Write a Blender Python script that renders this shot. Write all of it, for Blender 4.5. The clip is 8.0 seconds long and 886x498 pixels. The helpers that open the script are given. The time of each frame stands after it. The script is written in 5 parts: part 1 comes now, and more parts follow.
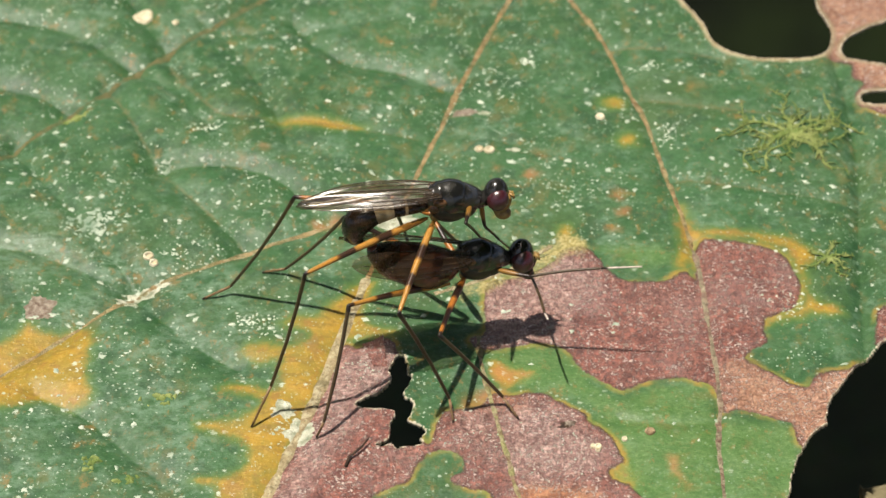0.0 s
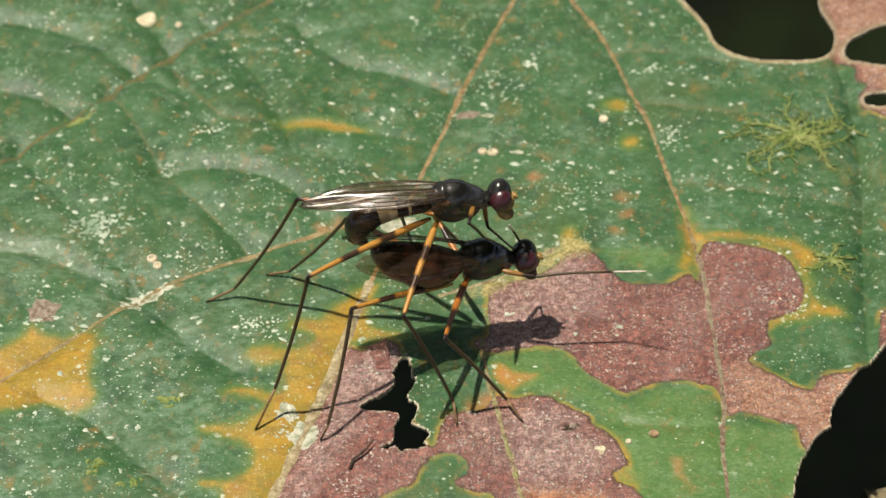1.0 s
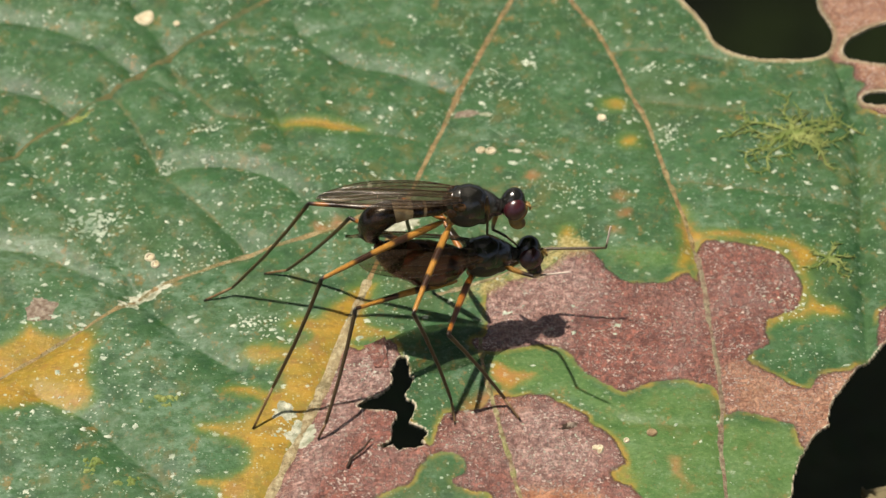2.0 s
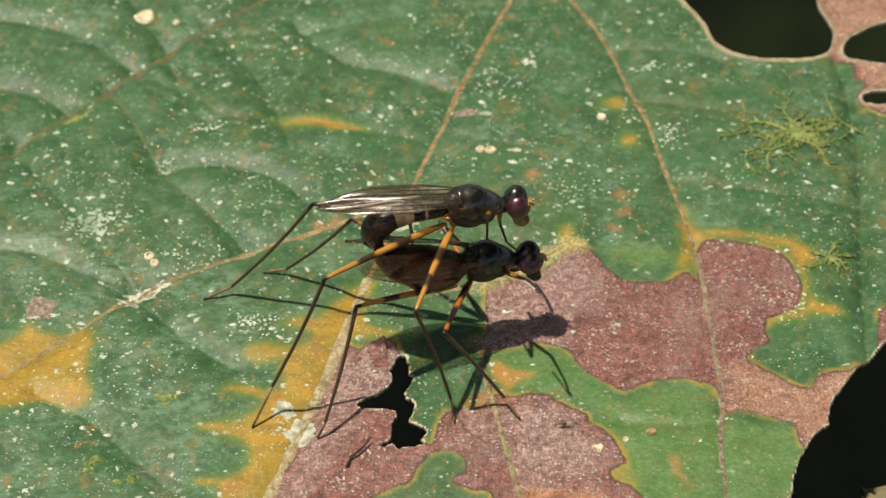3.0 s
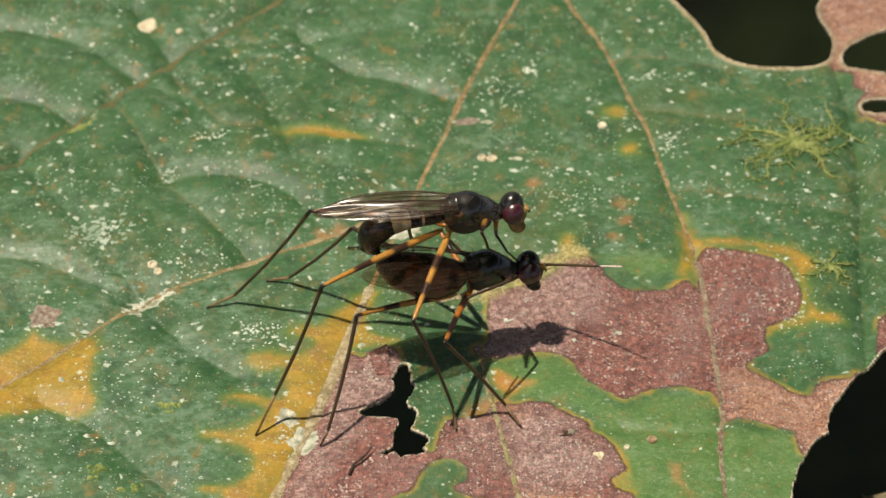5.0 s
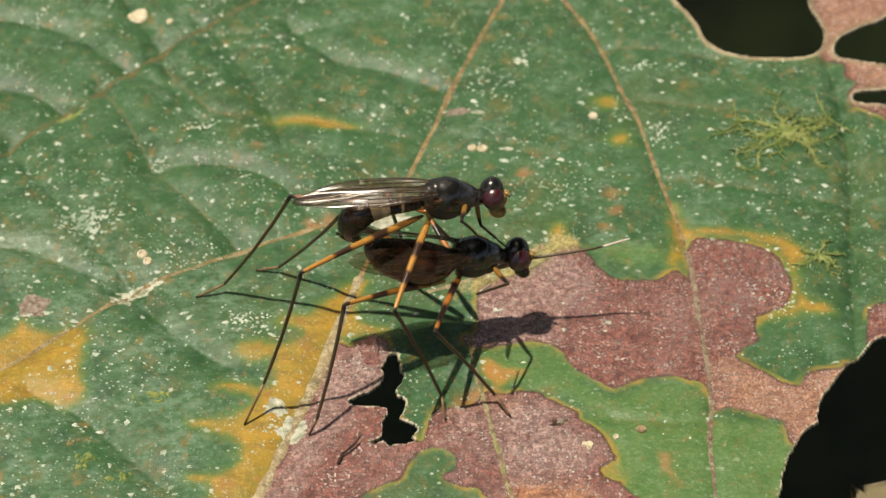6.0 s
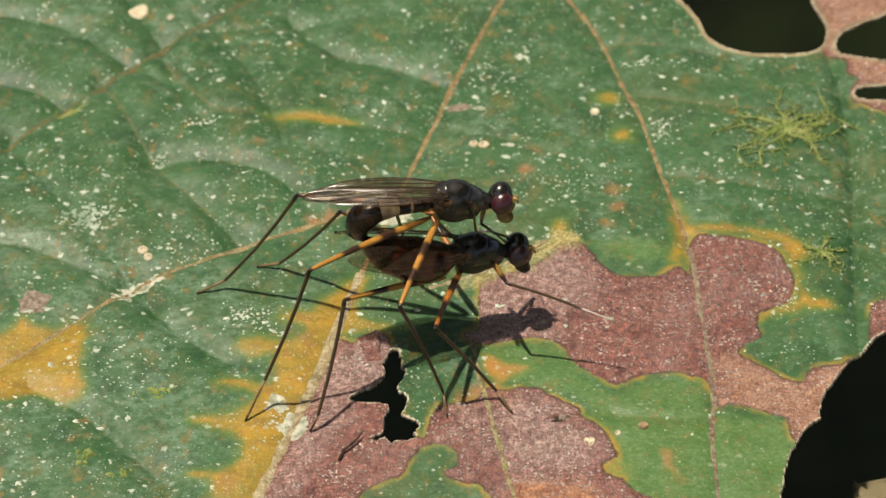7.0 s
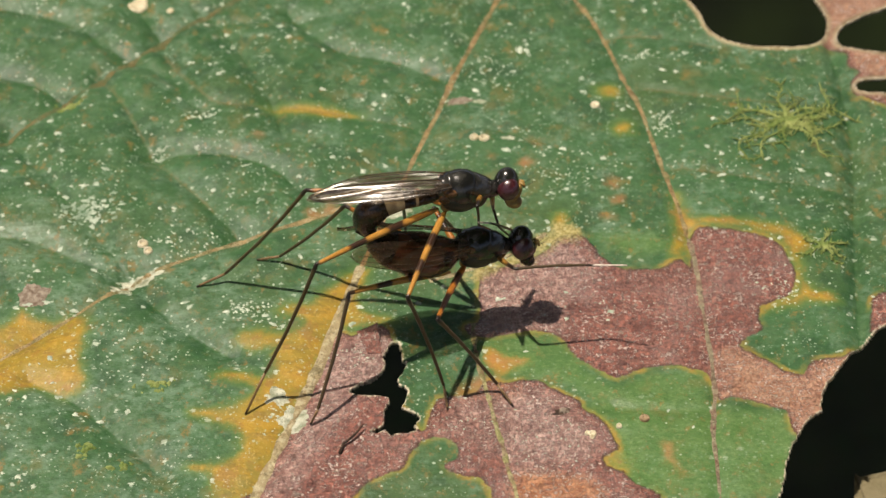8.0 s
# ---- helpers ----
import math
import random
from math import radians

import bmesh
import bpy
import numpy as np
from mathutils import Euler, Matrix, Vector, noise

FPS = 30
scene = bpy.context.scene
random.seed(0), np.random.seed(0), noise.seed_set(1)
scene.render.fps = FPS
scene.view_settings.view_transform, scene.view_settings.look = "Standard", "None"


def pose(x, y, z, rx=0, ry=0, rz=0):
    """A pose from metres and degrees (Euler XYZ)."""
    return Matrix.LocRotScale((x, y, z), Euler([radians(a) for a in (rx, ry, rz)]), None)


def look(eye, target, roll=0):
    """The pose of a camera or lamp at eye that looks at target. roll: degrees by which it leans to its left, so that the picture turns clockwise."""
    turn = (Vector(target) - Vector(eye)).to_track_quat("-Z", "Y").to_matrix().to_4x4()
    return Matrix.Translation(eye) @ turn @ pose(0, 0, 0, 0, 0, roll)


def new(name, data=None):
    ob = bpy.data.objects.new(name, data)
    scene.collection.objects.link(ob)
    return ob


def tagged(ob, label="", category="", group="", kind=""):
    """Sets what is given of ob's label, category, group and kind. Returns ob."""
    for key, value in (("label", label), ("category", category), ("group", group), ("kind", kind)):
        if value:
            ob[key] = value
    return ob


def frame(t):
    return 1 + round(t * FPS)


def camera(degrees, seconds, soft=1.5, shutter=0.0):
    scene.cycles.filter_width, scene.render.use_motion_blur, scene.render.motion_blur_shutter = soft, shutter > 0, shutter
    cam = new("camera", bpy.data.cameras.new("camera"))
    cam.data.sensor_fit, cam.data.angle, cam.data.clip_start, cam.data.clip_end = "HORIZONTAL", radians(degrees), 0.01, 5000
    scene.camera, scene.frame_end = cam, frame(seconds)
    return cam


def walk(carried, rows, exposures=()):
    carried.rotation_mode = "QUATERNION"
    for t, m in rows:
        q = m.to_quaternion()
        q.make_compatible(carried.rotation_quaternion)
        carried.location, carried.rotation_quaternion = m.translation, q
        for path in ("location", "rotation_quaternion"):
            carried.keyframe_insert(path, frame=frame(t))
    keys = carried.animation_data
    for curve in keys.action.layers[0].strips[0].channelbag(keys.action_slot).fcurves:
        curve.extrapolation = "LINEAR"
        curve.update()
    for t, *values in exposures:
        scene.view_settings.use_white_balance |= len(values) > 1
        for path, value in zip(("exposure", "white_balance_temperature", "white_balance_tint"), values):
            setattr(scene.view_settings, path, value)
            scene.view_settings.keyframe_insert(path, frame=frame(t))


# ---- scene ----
# All lengths below are in millimetres and are scaled by MM.
MM = 0.001
TILT = 45.0
REACH = 136.1

# ---- camera: hand-held, about 14 cm from the leaf, looking down at 45 degrees ----
cam = camera(20, 8.0, soft=1.5)
cam.data.dof.use_dof = True
cam.data.dof.focus_distance, cam.data.dof.aperture_fstop = 0.127, 90.0


def held(t, right, up, size=1.0, roll=0.0):
    """The camera, shifted in its own picture plane, with its distance divided by size."""
    c, s = math.cos(radians(TILT)), math.sin(radians(TILT))
    base = Vector((right, up * s, up * c))
    eye = base + Vector((0, -c, s)) * (REACH / size)
    return (t, look(eye * MM, base * MM, roll))


PATH = [
    held(0, 0.000, 0.000, 1.0000, 0.000),
    held(0.3, 0.245, -0.138, 0.9998, 0.024),
    held(0.5, 0.222, -0.051, 0.9996, 0.040),
    held(0.8, -0.031, 0.092, 0.9997, -0.001),
    held(1, -0.196, 0.137, 0.9998, -0.029),
    held(1.2, -0.214, 0.122, 1.0000, -0.038),
    held(1.5, -0.153, -0.019, 1.0004, -0.052),
    held(1.7, -0.122, 0.046, 1.0005, -0.043),
    held(2.8, -0.031, 0.046, 1.0011, 0.003),
    held(3, -0.070, 0.016, 1.0012, 0.011),
    held(3.2, 0.000, 0.000, 0.9998, 0.028),
    held(3.5, 0.257, -0.039, 0.9976, 0.052),
    held(3.8, 0.214, 0.168, 0.9966, 0.021),
    held(4, 0.238, 0.184, 0.9959, 0.000),
    held(4.2, 0.092, 0.306, 0.9956, -0.014),
    held(4.5, -0.110, 0.462, 0.9951, -0.034),
    held(4.7, -0.184, 0.505, 0.9953, -0.024),
    held(5.8, 0.245, 0.092, 0.9966, 0.030),
    held(6, 0.386, -0.081, 0.9968, 0.040),
    held(6.2, 0.367, -0.199, 0.9982, 0.045),
    held(6.5, 0.292, -0.332, 1.0002, 0.052),
    held(6.7, 0.260, -0.306, 0.9998, 0.054),
    held(7, 0.308, -0.293, 0.9991, 0.057),
    held(7.2, 0.429, -0.429, 0.9993, 0.032),
    held(7.5, 0.245, -0.305, 0.9997, -0.006),
    held(7.8, 0.367, -0.520, 1.0007, -0.002),
    held(8, 0.289, -0.664, 1.0013, 0.000),
]
walk(cam, PATH, exposures=[(0, 0.52, 6570, 12), (0.5, 0.46, 6650, 12), (1.0, 0.37, 6720, 12), (1.5, 0.32, 6780, 13), (3.0, 0.32, 6850, 13), (4.5, 0.27, 6920, 14), (8.0, 0.27, 6950, 14)])

# ---- light: a high sun through the gap in the added canopy, open sky ----
SUN_WAY = Vector((-0.25, 0.02, 1.0)).normalized()
world = bpy.data.worlds.new("sky")
scene.world = world
world.use_nodes = True
wn = world.node_tree.nodes
sky = wn.new("ShaderNodeTexSky")
sky.sky_type, sky.sun_disc = "NISHITA", False
sky.air_density, sky.dust_density, sky.ozone_density = 0.7, 4.0, 0.5
sky.sun_elevation = math.asin(SUN_WAY.z)
sky.sun_rotation = math.atan2(SUN_WAY.x, SUN_WAY.y)
world.node_tree.links.new(sky.outputs[0], wn["Background"].inputs[0])
wn["Background"].inputs[1].default_value = 0.13
lamp = bpy.data.lights.new("sun", "SUN")
lamp.energy, lamp.angle, lamp.color = 4.0, radians(0.9), (1.0, 0.95, 0.84)
sun = new("sun", lamp)
sun.matrix_world = look(SUN_WAY * 3, (0, 0, 0))


# ---- shading helpers ----
def shader(name, rough=0.5, spec=0.5):
    m = bpy.data.materials.new(name)
    m.use_nodes = True
    b = m.node_tree.nodes["Principled BSDF"]
    b.inputs["Roughness"].default_value = rough
    b.inputs["Specular IOR Level"].default_value = spec
    return m, m.node_tree, b


def node(nt, kind, **settings):
    n = nt.nodes.new(kind)
    for k, v in settings.items():
        if k == "operation":
            n.operation = v
        elif k == "blend":
            n.blend_type = v
        else:
            n.inputs[k].default_value = v
    return n


def math_node(nt, op, a, b=None, c=None, clamp=False):
    n = nt.nodes.new("ShaderNodeMath")
    n.operation, n.use_clamp = op, clamp
    for i, v in enumerate((a, b, c)):
        if v is None:
            continue
        if isinstance(v, (int, float)):
            n.inputs[i].default_value = v
        else:
            nt.links.new(v, n.inputs[i])
    return n.outputs[0]


def mix_rgb(nt, fac, a, b, blend="MIX"):
    n = nt.nodes.new("ShaderNodeMix")
    n.data_type, n.blend_type = "RGBA", blend
    for slot, v in ((0, fac), (6, a), (7, b)):
        if isinstance(v, (int, float)):
            n.inputs[slot].default_value = v
        elif isinstance(v, tuple):
            n.inputs[slot].default_value = (*v, 1.0)
        else:
            nt.links.new(v, n.inputs[slot])
    return n.outputs[2]


def tex_noise(nt, scale, detail=3.0, rough=0.55, stretch=None, seed=0.0):
    """Noise in the object's own space; scale in waves per millimetre."""
    co = nt.nodes.new("ShaderNodeTexCoord")
    mp = nt.nodes.new("ShaderNodeMapping")
    s = scale / MM
    st = stretch or (1, 1, 1)
    mp.inputs["Scale"].default_value = (s * st[0], s * st[1], s * st[2])
    mp.inputs["Location"].default_value = (seed, seed * 1.7, seed * 0.6)
    nt.links.new(co.outputs["Object"], mp.inputs[0])
    n = node(nt, "ShaderNodeTexNoise", Scale=1.0, Detail=detail, Roughness=rough)
    nt.links.new(mp.outputs[0], n.inputs["Vector"])
    return n.outputs[0]


def tex_cells(nt, scale, seed=0.0, rnd=1.0):
    """Voronoi cells in the object's own space: distance to the seed and the cell's random colour."""
    co = nt.nodes.new("ShaderNodeTexCoord")
    mp = nt.nodes.new("ShaderNodeMapping")
    s = scale / MM
    mp.inputs["Scale"].default_value = (s, s, 0.0)
    mp.inputs["Location"].default_value = (seed, seed * 1.3, 0)
    nt.links.new(co.outputs["Object"], mp.inputs[0])
    n = node(nt, "ShaderNodeTexVoronoi", Scale=1.0, Randomness=rnd)
    nt.links.new(mp.outputs[0], n.inputs["Vector"])
    return n.outputs["Distance"], n.outputs["Color"]


def step(nt, value, lo, hi):
    n = nt.nodes.new("ShaderNodeMapRange")
    n.interpolation_type = "SMOOTHSTEP"
    n.inputs["From Min"].default_value, n.inputs["From Max"].default_value = lo, hi
    nt.links.new(value, n.inputs["Value"])
    return n.outputs[0]


def attr(nt, name):
    n = nt.nodes.new("ShaderNodeAttribute")
    n.attribute_name = name
    return n.outputs["Fac"]


def bump(nt, b, height, depth, strength=1.0):
    n = node(nt, "ShaderNodeBump", Strength=strength, Distance=depth * MM)
    nt.links.new(height, n.inputs["Height"])
    nt.links.new(n.outputs[0], b.inputs["Normal"])


def chitin(name, dark, light, rough=0.28, grain=9.0, relief=0.02, spec=0.5):
    m, nt, b = shader(name, rough, spec)
    n1, n2 = tex_noise(nt, grain * 0.25, 4), tex_noise(nt, grain, 3, seed=4.0)
    col = mix_rgb(nt, step(nt, n1, 0.35, 0.7), dark, light)
    nt.links.new(col, b.inputs["Base Color"])
    r = math_node(nt, "MULTIPLY_ADD", n2, 0.22, rough - 0.1)
    nt.links.new(r, b.inputs["Roughness"])
    bump(nt, b, n2, relief)
    return m


def leg_paint(name, base, band, spots, rough=0.35):
    """Banded leg: spots are (centre, half width) along the limb, from 0 to 1."""
    m, nt, b = shader(name, rough)
    along = math_node(nt, "ADD", attr(nt, "along"), math_node(nt, "MULTIPLY_ADD", tex_noise(nt, 3.0), 0.08, -0.04))
    fac = None
    for c, w in spots:
        d = math_node(nt, "ABSOLUTE", math_node(nt, "SUBTRACT", along, c))
        k = math_node(nt, "SUBTRACT", 1.0, step(nt, d, w * 0.7, w * 1.3))
        fac = k if fac is None else math_node(nt, "MAXIMUM", fac, k)
    grain = tex_noise(nt, 7.0, 4)
    body = mix_rgb(nt, grain, tuple(0.65 * c for c in base), tuple(min(1, 1.35 * c) for c in base))
    nt.links.new(mix_rgb(nt, fac if fac is not None else 0.0, body, band), b.inputs["Base Color"])
    bump(nt, b, grain, 0.012)
    return m


# ---- materials ----
BLACK = chitin("black_cuticle", (0.01, 0.01, 0.0095), (0.04, 0.038, 0.034), 0.2, 5.0, 0.008, 0.7)
MATT_BLACK = chitin("dull_black_cuticle", (0.018, 0.016, 0.012), (0.05, 0.043, 0.03), 0.4, 6.0, 0.01)
RED_BROWN = chitin("red_brown_cuticle", (0.035, 0.013, 0.009), (0.13, 0.042, 0.02), 0.22, 5.0, 0.008, 0.7)
DARK_BROWN = chitin("dark_brown_cuticle", (0.009, 0.006, 0.004), (0.042, 0.023, 0.011), 0.26, 6.0, 0.012)
CREAM = chitin("cream_cuticle", (0.26, 0.18, 0.09), (0.45, 0.35, 0.2), 0.36)
FACE = chitin("tan_face", (0.2, 0.105, 0.025), (0.4, 0.25, 0.075), 0.4)
AMBER = chitin("amber_wing_base", (0.05, 0.022, 0.01), (0.19, 0.09, 0.035), 0.26, 6.0, 0.012)
WING_VEIN = chitin("brown_wing_vein", (0.02, 0.012, 0.007), (0.07, 0.04, 0.02), 0.24)
EYE = chitin("red_brown_eye", (0.042, 0.006, 0.01), (0.056, 0.01, 0.014), 0.29, 22.0, 0.002, 1.0)
FEMUR = leg_paint("banded_orange_femur", (0.42, 0.2, 0.036), (0.04, 0.017, 0.008), ((0.36, 0.07), (0.66, 0.07), (1.0, 0.04)))
FEMUR_DARK = leg_paint("dark_banded_femur", (0.36, 0.13, 0.022), (0.02, 0.009, 0.006), ((0.3, 0.1), (0.72, 0.14), (1.0, 0.06)))
FEMUR_FRONT = leg_paint("brown_front_femur", (0.24, 0.12, 0.025), (0.018, 0.01, 0.006), ((1.0, 0.4),))
TIBIA = leg_paint("dark_tibia", (0.06, 0.038, 0.016), (0.015, 0.01, 0.007), ((0.0, 0.06),))
TARSUS = leg_paint("brown_tarsus", (0.2, 0.12, 0.055), (0.03, 0.02, 0.012), ((1.0, 0.12),))
WHITE_TARSUS = leg_paint("white_tipped_tarsus", (0.62, 0.52, 0.45), (0.025, 0.015, 0.01), ((0.0, 0.2),))


def wing_material(name, share):
    """Smoky film: brown, half clear, with a strong thin-film gloss on its pleats."""
    m, nt, b = shader(name, 0.3, 0.6)
    tone = tex_noise(nt, 0.9, 4, seed=2.0)
    nt.links.new(mix_rgb(nt, tone, (0.025, 0.015, 0.009), (0.06, 0.038, 0.022)), b.inputs["Base Color"])
    b.inputs["Thin Film Thickness"].default_value = 460.0
    b.inputs["Thin Film IOR"].default_value = 1.6
    b.inputs["Coat Weight"].default_value, b.inputs["Coat Roughness"].default_value, b.inputs["Coat IOR"].default_value = 0.8, 0.22, 1.9
    bump(nt, b, tex_noise(nt, 1.8, 4, stretch=(0.5, 1.5, 1)), 0.06)
    clear = node(nt, "ShaderNodeBsdfTransparent", Color=(0.84, 0.74, 0.6, 1))
    blend = nt.nodes.new("ShaderNodeMixShader")
    blend.inputs[0].default_value = share
    nt.links.new(clear.outputs[0], blend.inputs[1])
    nt.links.new(b.outputs[0], blend.inputs[2])
    nt.links.new(blend.outputs[0], nt.nodes["Material Output"].inputs[0])
    return m


WING = wing_material("smoky_wing", 0.57)
WING_CLEAR = wing_material("clear_wing", 0.33)


# ---- the leaf's plan: outlines of its blotches, holes and veins ----
BROWN_MAIN = [(2.19, -6.35), (2.19, -4.3), (2.35, -2.76), (3.51, -2.3), (4.73, -1.92), (5.91, -1.06), (6.36, -0.38), (6.92, -0.12), (7.53, -0.07), (8.07, -0.38), (8.47, -1.06), (8.74, -1.75), (9.71, -2.42), (11.06, -2.55), (12.13, -2.42), (12.77, -1.92), (13.27, -2.08), (14.03, -3.26), (15.1, -4.92), (15.49, -7.36), (14.71, -9.73), (14.19, -10.51), (13.67, -10.04), (12.82, -9.73), (12.11, -9.57), (11.09, -9.61), (10.2, -9.88), (9.45, -10.31), (9.1, -10.43), (8.59, -10.12), (8.17, -9.85), (7.75, -9.42), (7.18, -8.94), (6.77, -8.23), (6.59, -7.68), (6.07, -7.2), (4.9, -7.04), (3.42, -7.28), (2.3, -7.44), (1.59, -7.28), (1.48, -6.55)]
BROWN_TAN = [(14.02, -8.15), (15.2, -7.36), (15.65, -8.23), (16.38, -8.94), (17.21, -9.42), (17.88, -10.04), (18.59, -10.2), (18.99, -9.73), (19.47, -9.26), (20.31, -9.1), (20.91, -8.94), (21.39, -8.55), (22.17, -8.15), (21.8, -11.28), (20.1, -13.55), (18.26, -14.85), (17.98, -14.29), (17.75, -13.74), (17.69, -13.17), (17.57, -12.68), (16.79, -12.42), (15.68, -11.96), (14.84, -11.74), (14.37, -11.89), (14.14, -11.08), (13.93, -10.12)]
BROWN_RIGHT = [(13.59, -1.79), (13.56, -0.5), (13.93, 0.4), (14.68, 0.58), (15.84, 0.4), (17.04, 0.14), (17.94, -0.12), (18.44, -0.63), (18.72, -1.49), (18.99, -2.42), (19.02, -3.35), (18.74, -4.3), (18.25, -4.76), (17.54, -5.05), (16.91, -5.33), (16.78, -6.15), (16.89, -6.87), (16.52, -7.44), (15.9, -7.76), (15.39, -8.55), (14.13, -9.73), (13.37, -8.15), (13.16, -4.92)]
BROWN_LOW = [(-5.43, -7), (-4.24, -7.36), (-3.51, -7.16), (-2.93, -6.67), (-2.48, -7.28), (-2.1, -8.94), (-2.29, -10.51), (-2.07, -12.04), (-1.4, -13.17), (-0.91, -13.92), (-0.51, -13.62), (-0.23, -12.34), (0.17, -11.77), (1.04, -11.58), (1.9, -11.35), (2.55, -10.58), (3.36, -10.66), (4.08, -10.51), (5.1, -10.51), (5.55, -10.78), (6.23, -11.35), (7.21, -11.96), (7.39, -12.42), (8.03, -12.99), (8.43, -13.47), (8.73, -14.29), (8.95, -15.11), (8.48, -15.47), (8.19, -15.69), (8.31, -16.13), (8.71, -16.42), (9.26, -16.71), (9.59, -17.21), (9.83, -18.99), (-8.94, -18.99), (-8.62, -17.21), (-8.02, -15.11), (-7.31, -12.99), (-6.75, -11.08), (-6.1, -8.94), (-5.76, -7.68)]
GREEN_ISLE = [(-3.59, -17.36), (-2.63, -16.78), (-1.65, -16.2), (-1.3, -15.25), (-0.68, -14.59), (0.23, -14.41), (0.88, -14.7), (1.13, -15.18), (0.96, -15.69), (0.31, -16.09), (0.59, -16.49), (1.43, -16.75), (2.18, -17.03), (2.67, -17.93), (1.82, -18.99), (-3.98, -18.99)]
BROWN_EDGE = [(22.58, 24.57), (22.26, 20.78), (22.74, 18.94), (22.84, 17.38), (22.51, 16.21), (23.23, 15.8), (23.86, 15.19), (23.81, 14.19), (24.39, 13.59), (23.9, 12.7), (23.9, 11.63), (24.5, 11.24), (25.35, 10.76), (27.59, 10.08), (29.56, 24.57)]
BROWN_RIM = [(22.92, -4.92), (23.29, -4.3), (24.19, -3.89), (25.71, -3.68), (25.27, -6.96), (22.77, -7.12), (22.71, -6.15)]
TAN = [(14.37, -8.55), (15.41, -8.35), (16.38, -8.94), (17.88, -10.04), (18.95, -10.12), (19.47, -9.26), (21.39, -8.55), (22.17, -8.15), (21.8, -11.28), (20.1, -13.55), (18.26, -14.85), (17.69, -13.17), (15.68, -11.96), (14.37, -11.89)]
TAN_LOW = [(3.95, -16.57), (4.93, -16.38), (6.05, -16.42), (7.02, -16.78), (7.81, -17.21), (7.92, -18.46), (3.77, -18.46)]
TAN_MID = [(0.46, -11.77), (1.1, -10.74), (1.91, -10.27), (2.56, -9.88), (3.36, -10.2), (3.88, -10.58), (4.49, -11.66), (3.47, -12.04), (1.9, -11.89)]
RUST_LOW = [(10.36, -14.52), (11.67, -14), (12.93, -14.22), (13.52, -14.74), (12.43, -15.33), (12.8, -16.13), (13.33, -17.21), (11.71, -17.64), (11.07, -16.78), (9.69, -16.49), (10.58, -15.69)]
YELLOW_LEFT = [(-24.26, -7.44), (-23.02, -6.79), (-22.41, -6.15), (-21.84, -5.5), (-21.01, -5.98), (-20.29, -6.07), (-19.49, -5.74), (-18.85, -5.66), (-18.33, -6.07), (-18.42, -7.56), (-18.51, -8.94), (-18.05, -10.12), (-18.31, -10.97), (-19.31, -11.12), (-20.51, -10.66), (-21.6, -11.2), (-22.6, -11.35), (-23.78, -11.12)]
YELLOW_RIB = [(-4.35, -2.42), (-5.18, -3.26), (-5.96, -4.1), (-6.68, -5), (-7.87, -5.17), (-8.45, -5.54), (-7.24, -6.07), (-7.07, -6.55), (-8.08, -7.16), (-9.42, -6.96), (-10.48, -7.44), (-9.43, -8.35), (-8.33, -8.15), (-8.59, -8.94), (-8.31, -9.81), (-9.11, -10.2), (-10.43, -9.81), (-11.37, -10.12), (-9.96, -10.54), (-9.18, -11.12), (-9.89, -11.85), (-11.01, -12.23), (-12.56, -12.61), (-11.39, -13.1), (-10.13, -13.74), (-9.73, -14.74), (-10.03, -15.47), (-11.06, -15.99), (-12.37, -16.13), (-11.24, -16.71), (-10.92, -18.28), (-8.7, -18.28), (-8.02, -15.03), (-7.01, -12.04), (-5.97, -8.55), (-5.33, -6.55), (-4.25, -6.79), (-2.78, -6.47), (-2.49, -6.07), (-3.92, -5.66), (-4.14, -4.1), (-3.69, -2.55)]
YELLOW_STREAK = [(-10.1, 10.5), (-8.5, 10.8), (-6.9, 10.7), (-4.5, 9.9), (-5.9, 9.5), (-7.7, 9.8)]
YELLOW_NODE = [(12.82, 3.14), (13.39, 3.23), (13.65, 1.67), (14.99, 1.36), (16.83, 1.28), (18.5, 1.01), (18.91, 0.49), (18.27, 0.14), (16.78, 0.66), (14.64, 0.84), (13.76, 0.49), (13.33, -1.15), (12.78, -1.66), (12.36, -1.15), (12.9, 0.58)]
YELLOW_RIGHT = [(18.46, 0.58), (19.01, 0.84), (19.8, 0.14), (20.2, -0.72), (19.5, -1.58), (19.43, -2.84), (19.86, -3.89), (20.83, -4.43), (21.25, -4.92), (20.45, -5.09), (19.57, -4.96), (18.79, -5.37), (18.03, -5.5), (17.17, -5.82), (17.03, -5.41), (18.25, -4.8), (18.86, -4.3), (19.21, -3.26), (19.07, -2.21), (18.7, -0.72)]
YELLOW_BUD = [(2.17, -8.15), (2.82, -8), (3.54, -8.63), (4.41, -8.79), (4.85, -9.02), (4.25, -9.73), (3.51, -10.27), (2.79, -10.12), (2.39, -9.26)]
YELLOW_SPOT = [(6.11, 1.36), (6.62, 1.8), (7.1, 1.54), (7.14, 0.84), (6.69, 0.32), (6.15, 0.66)]
YELLOW_LOW = [(7.34, -12.23), (7.96, -12.5), (8.58, -13.36), (8.96, -14.29), (9.25, -15.22), (9.57, -16.13), (9.34, -16.71), (8.71, -16.42), (8.31, -16.06), (8.39, -15.62), (8.92, -15.11), (8.68, -14.11), (8.05, -13.02)]
GREY_MAIN = [(2.0, -2.9), (4.7, -1.6), (6.6, -0.3), (8.4, -1.9), (7.1, -4.2), (6.4, -7.0), (2.2, -7.0)]
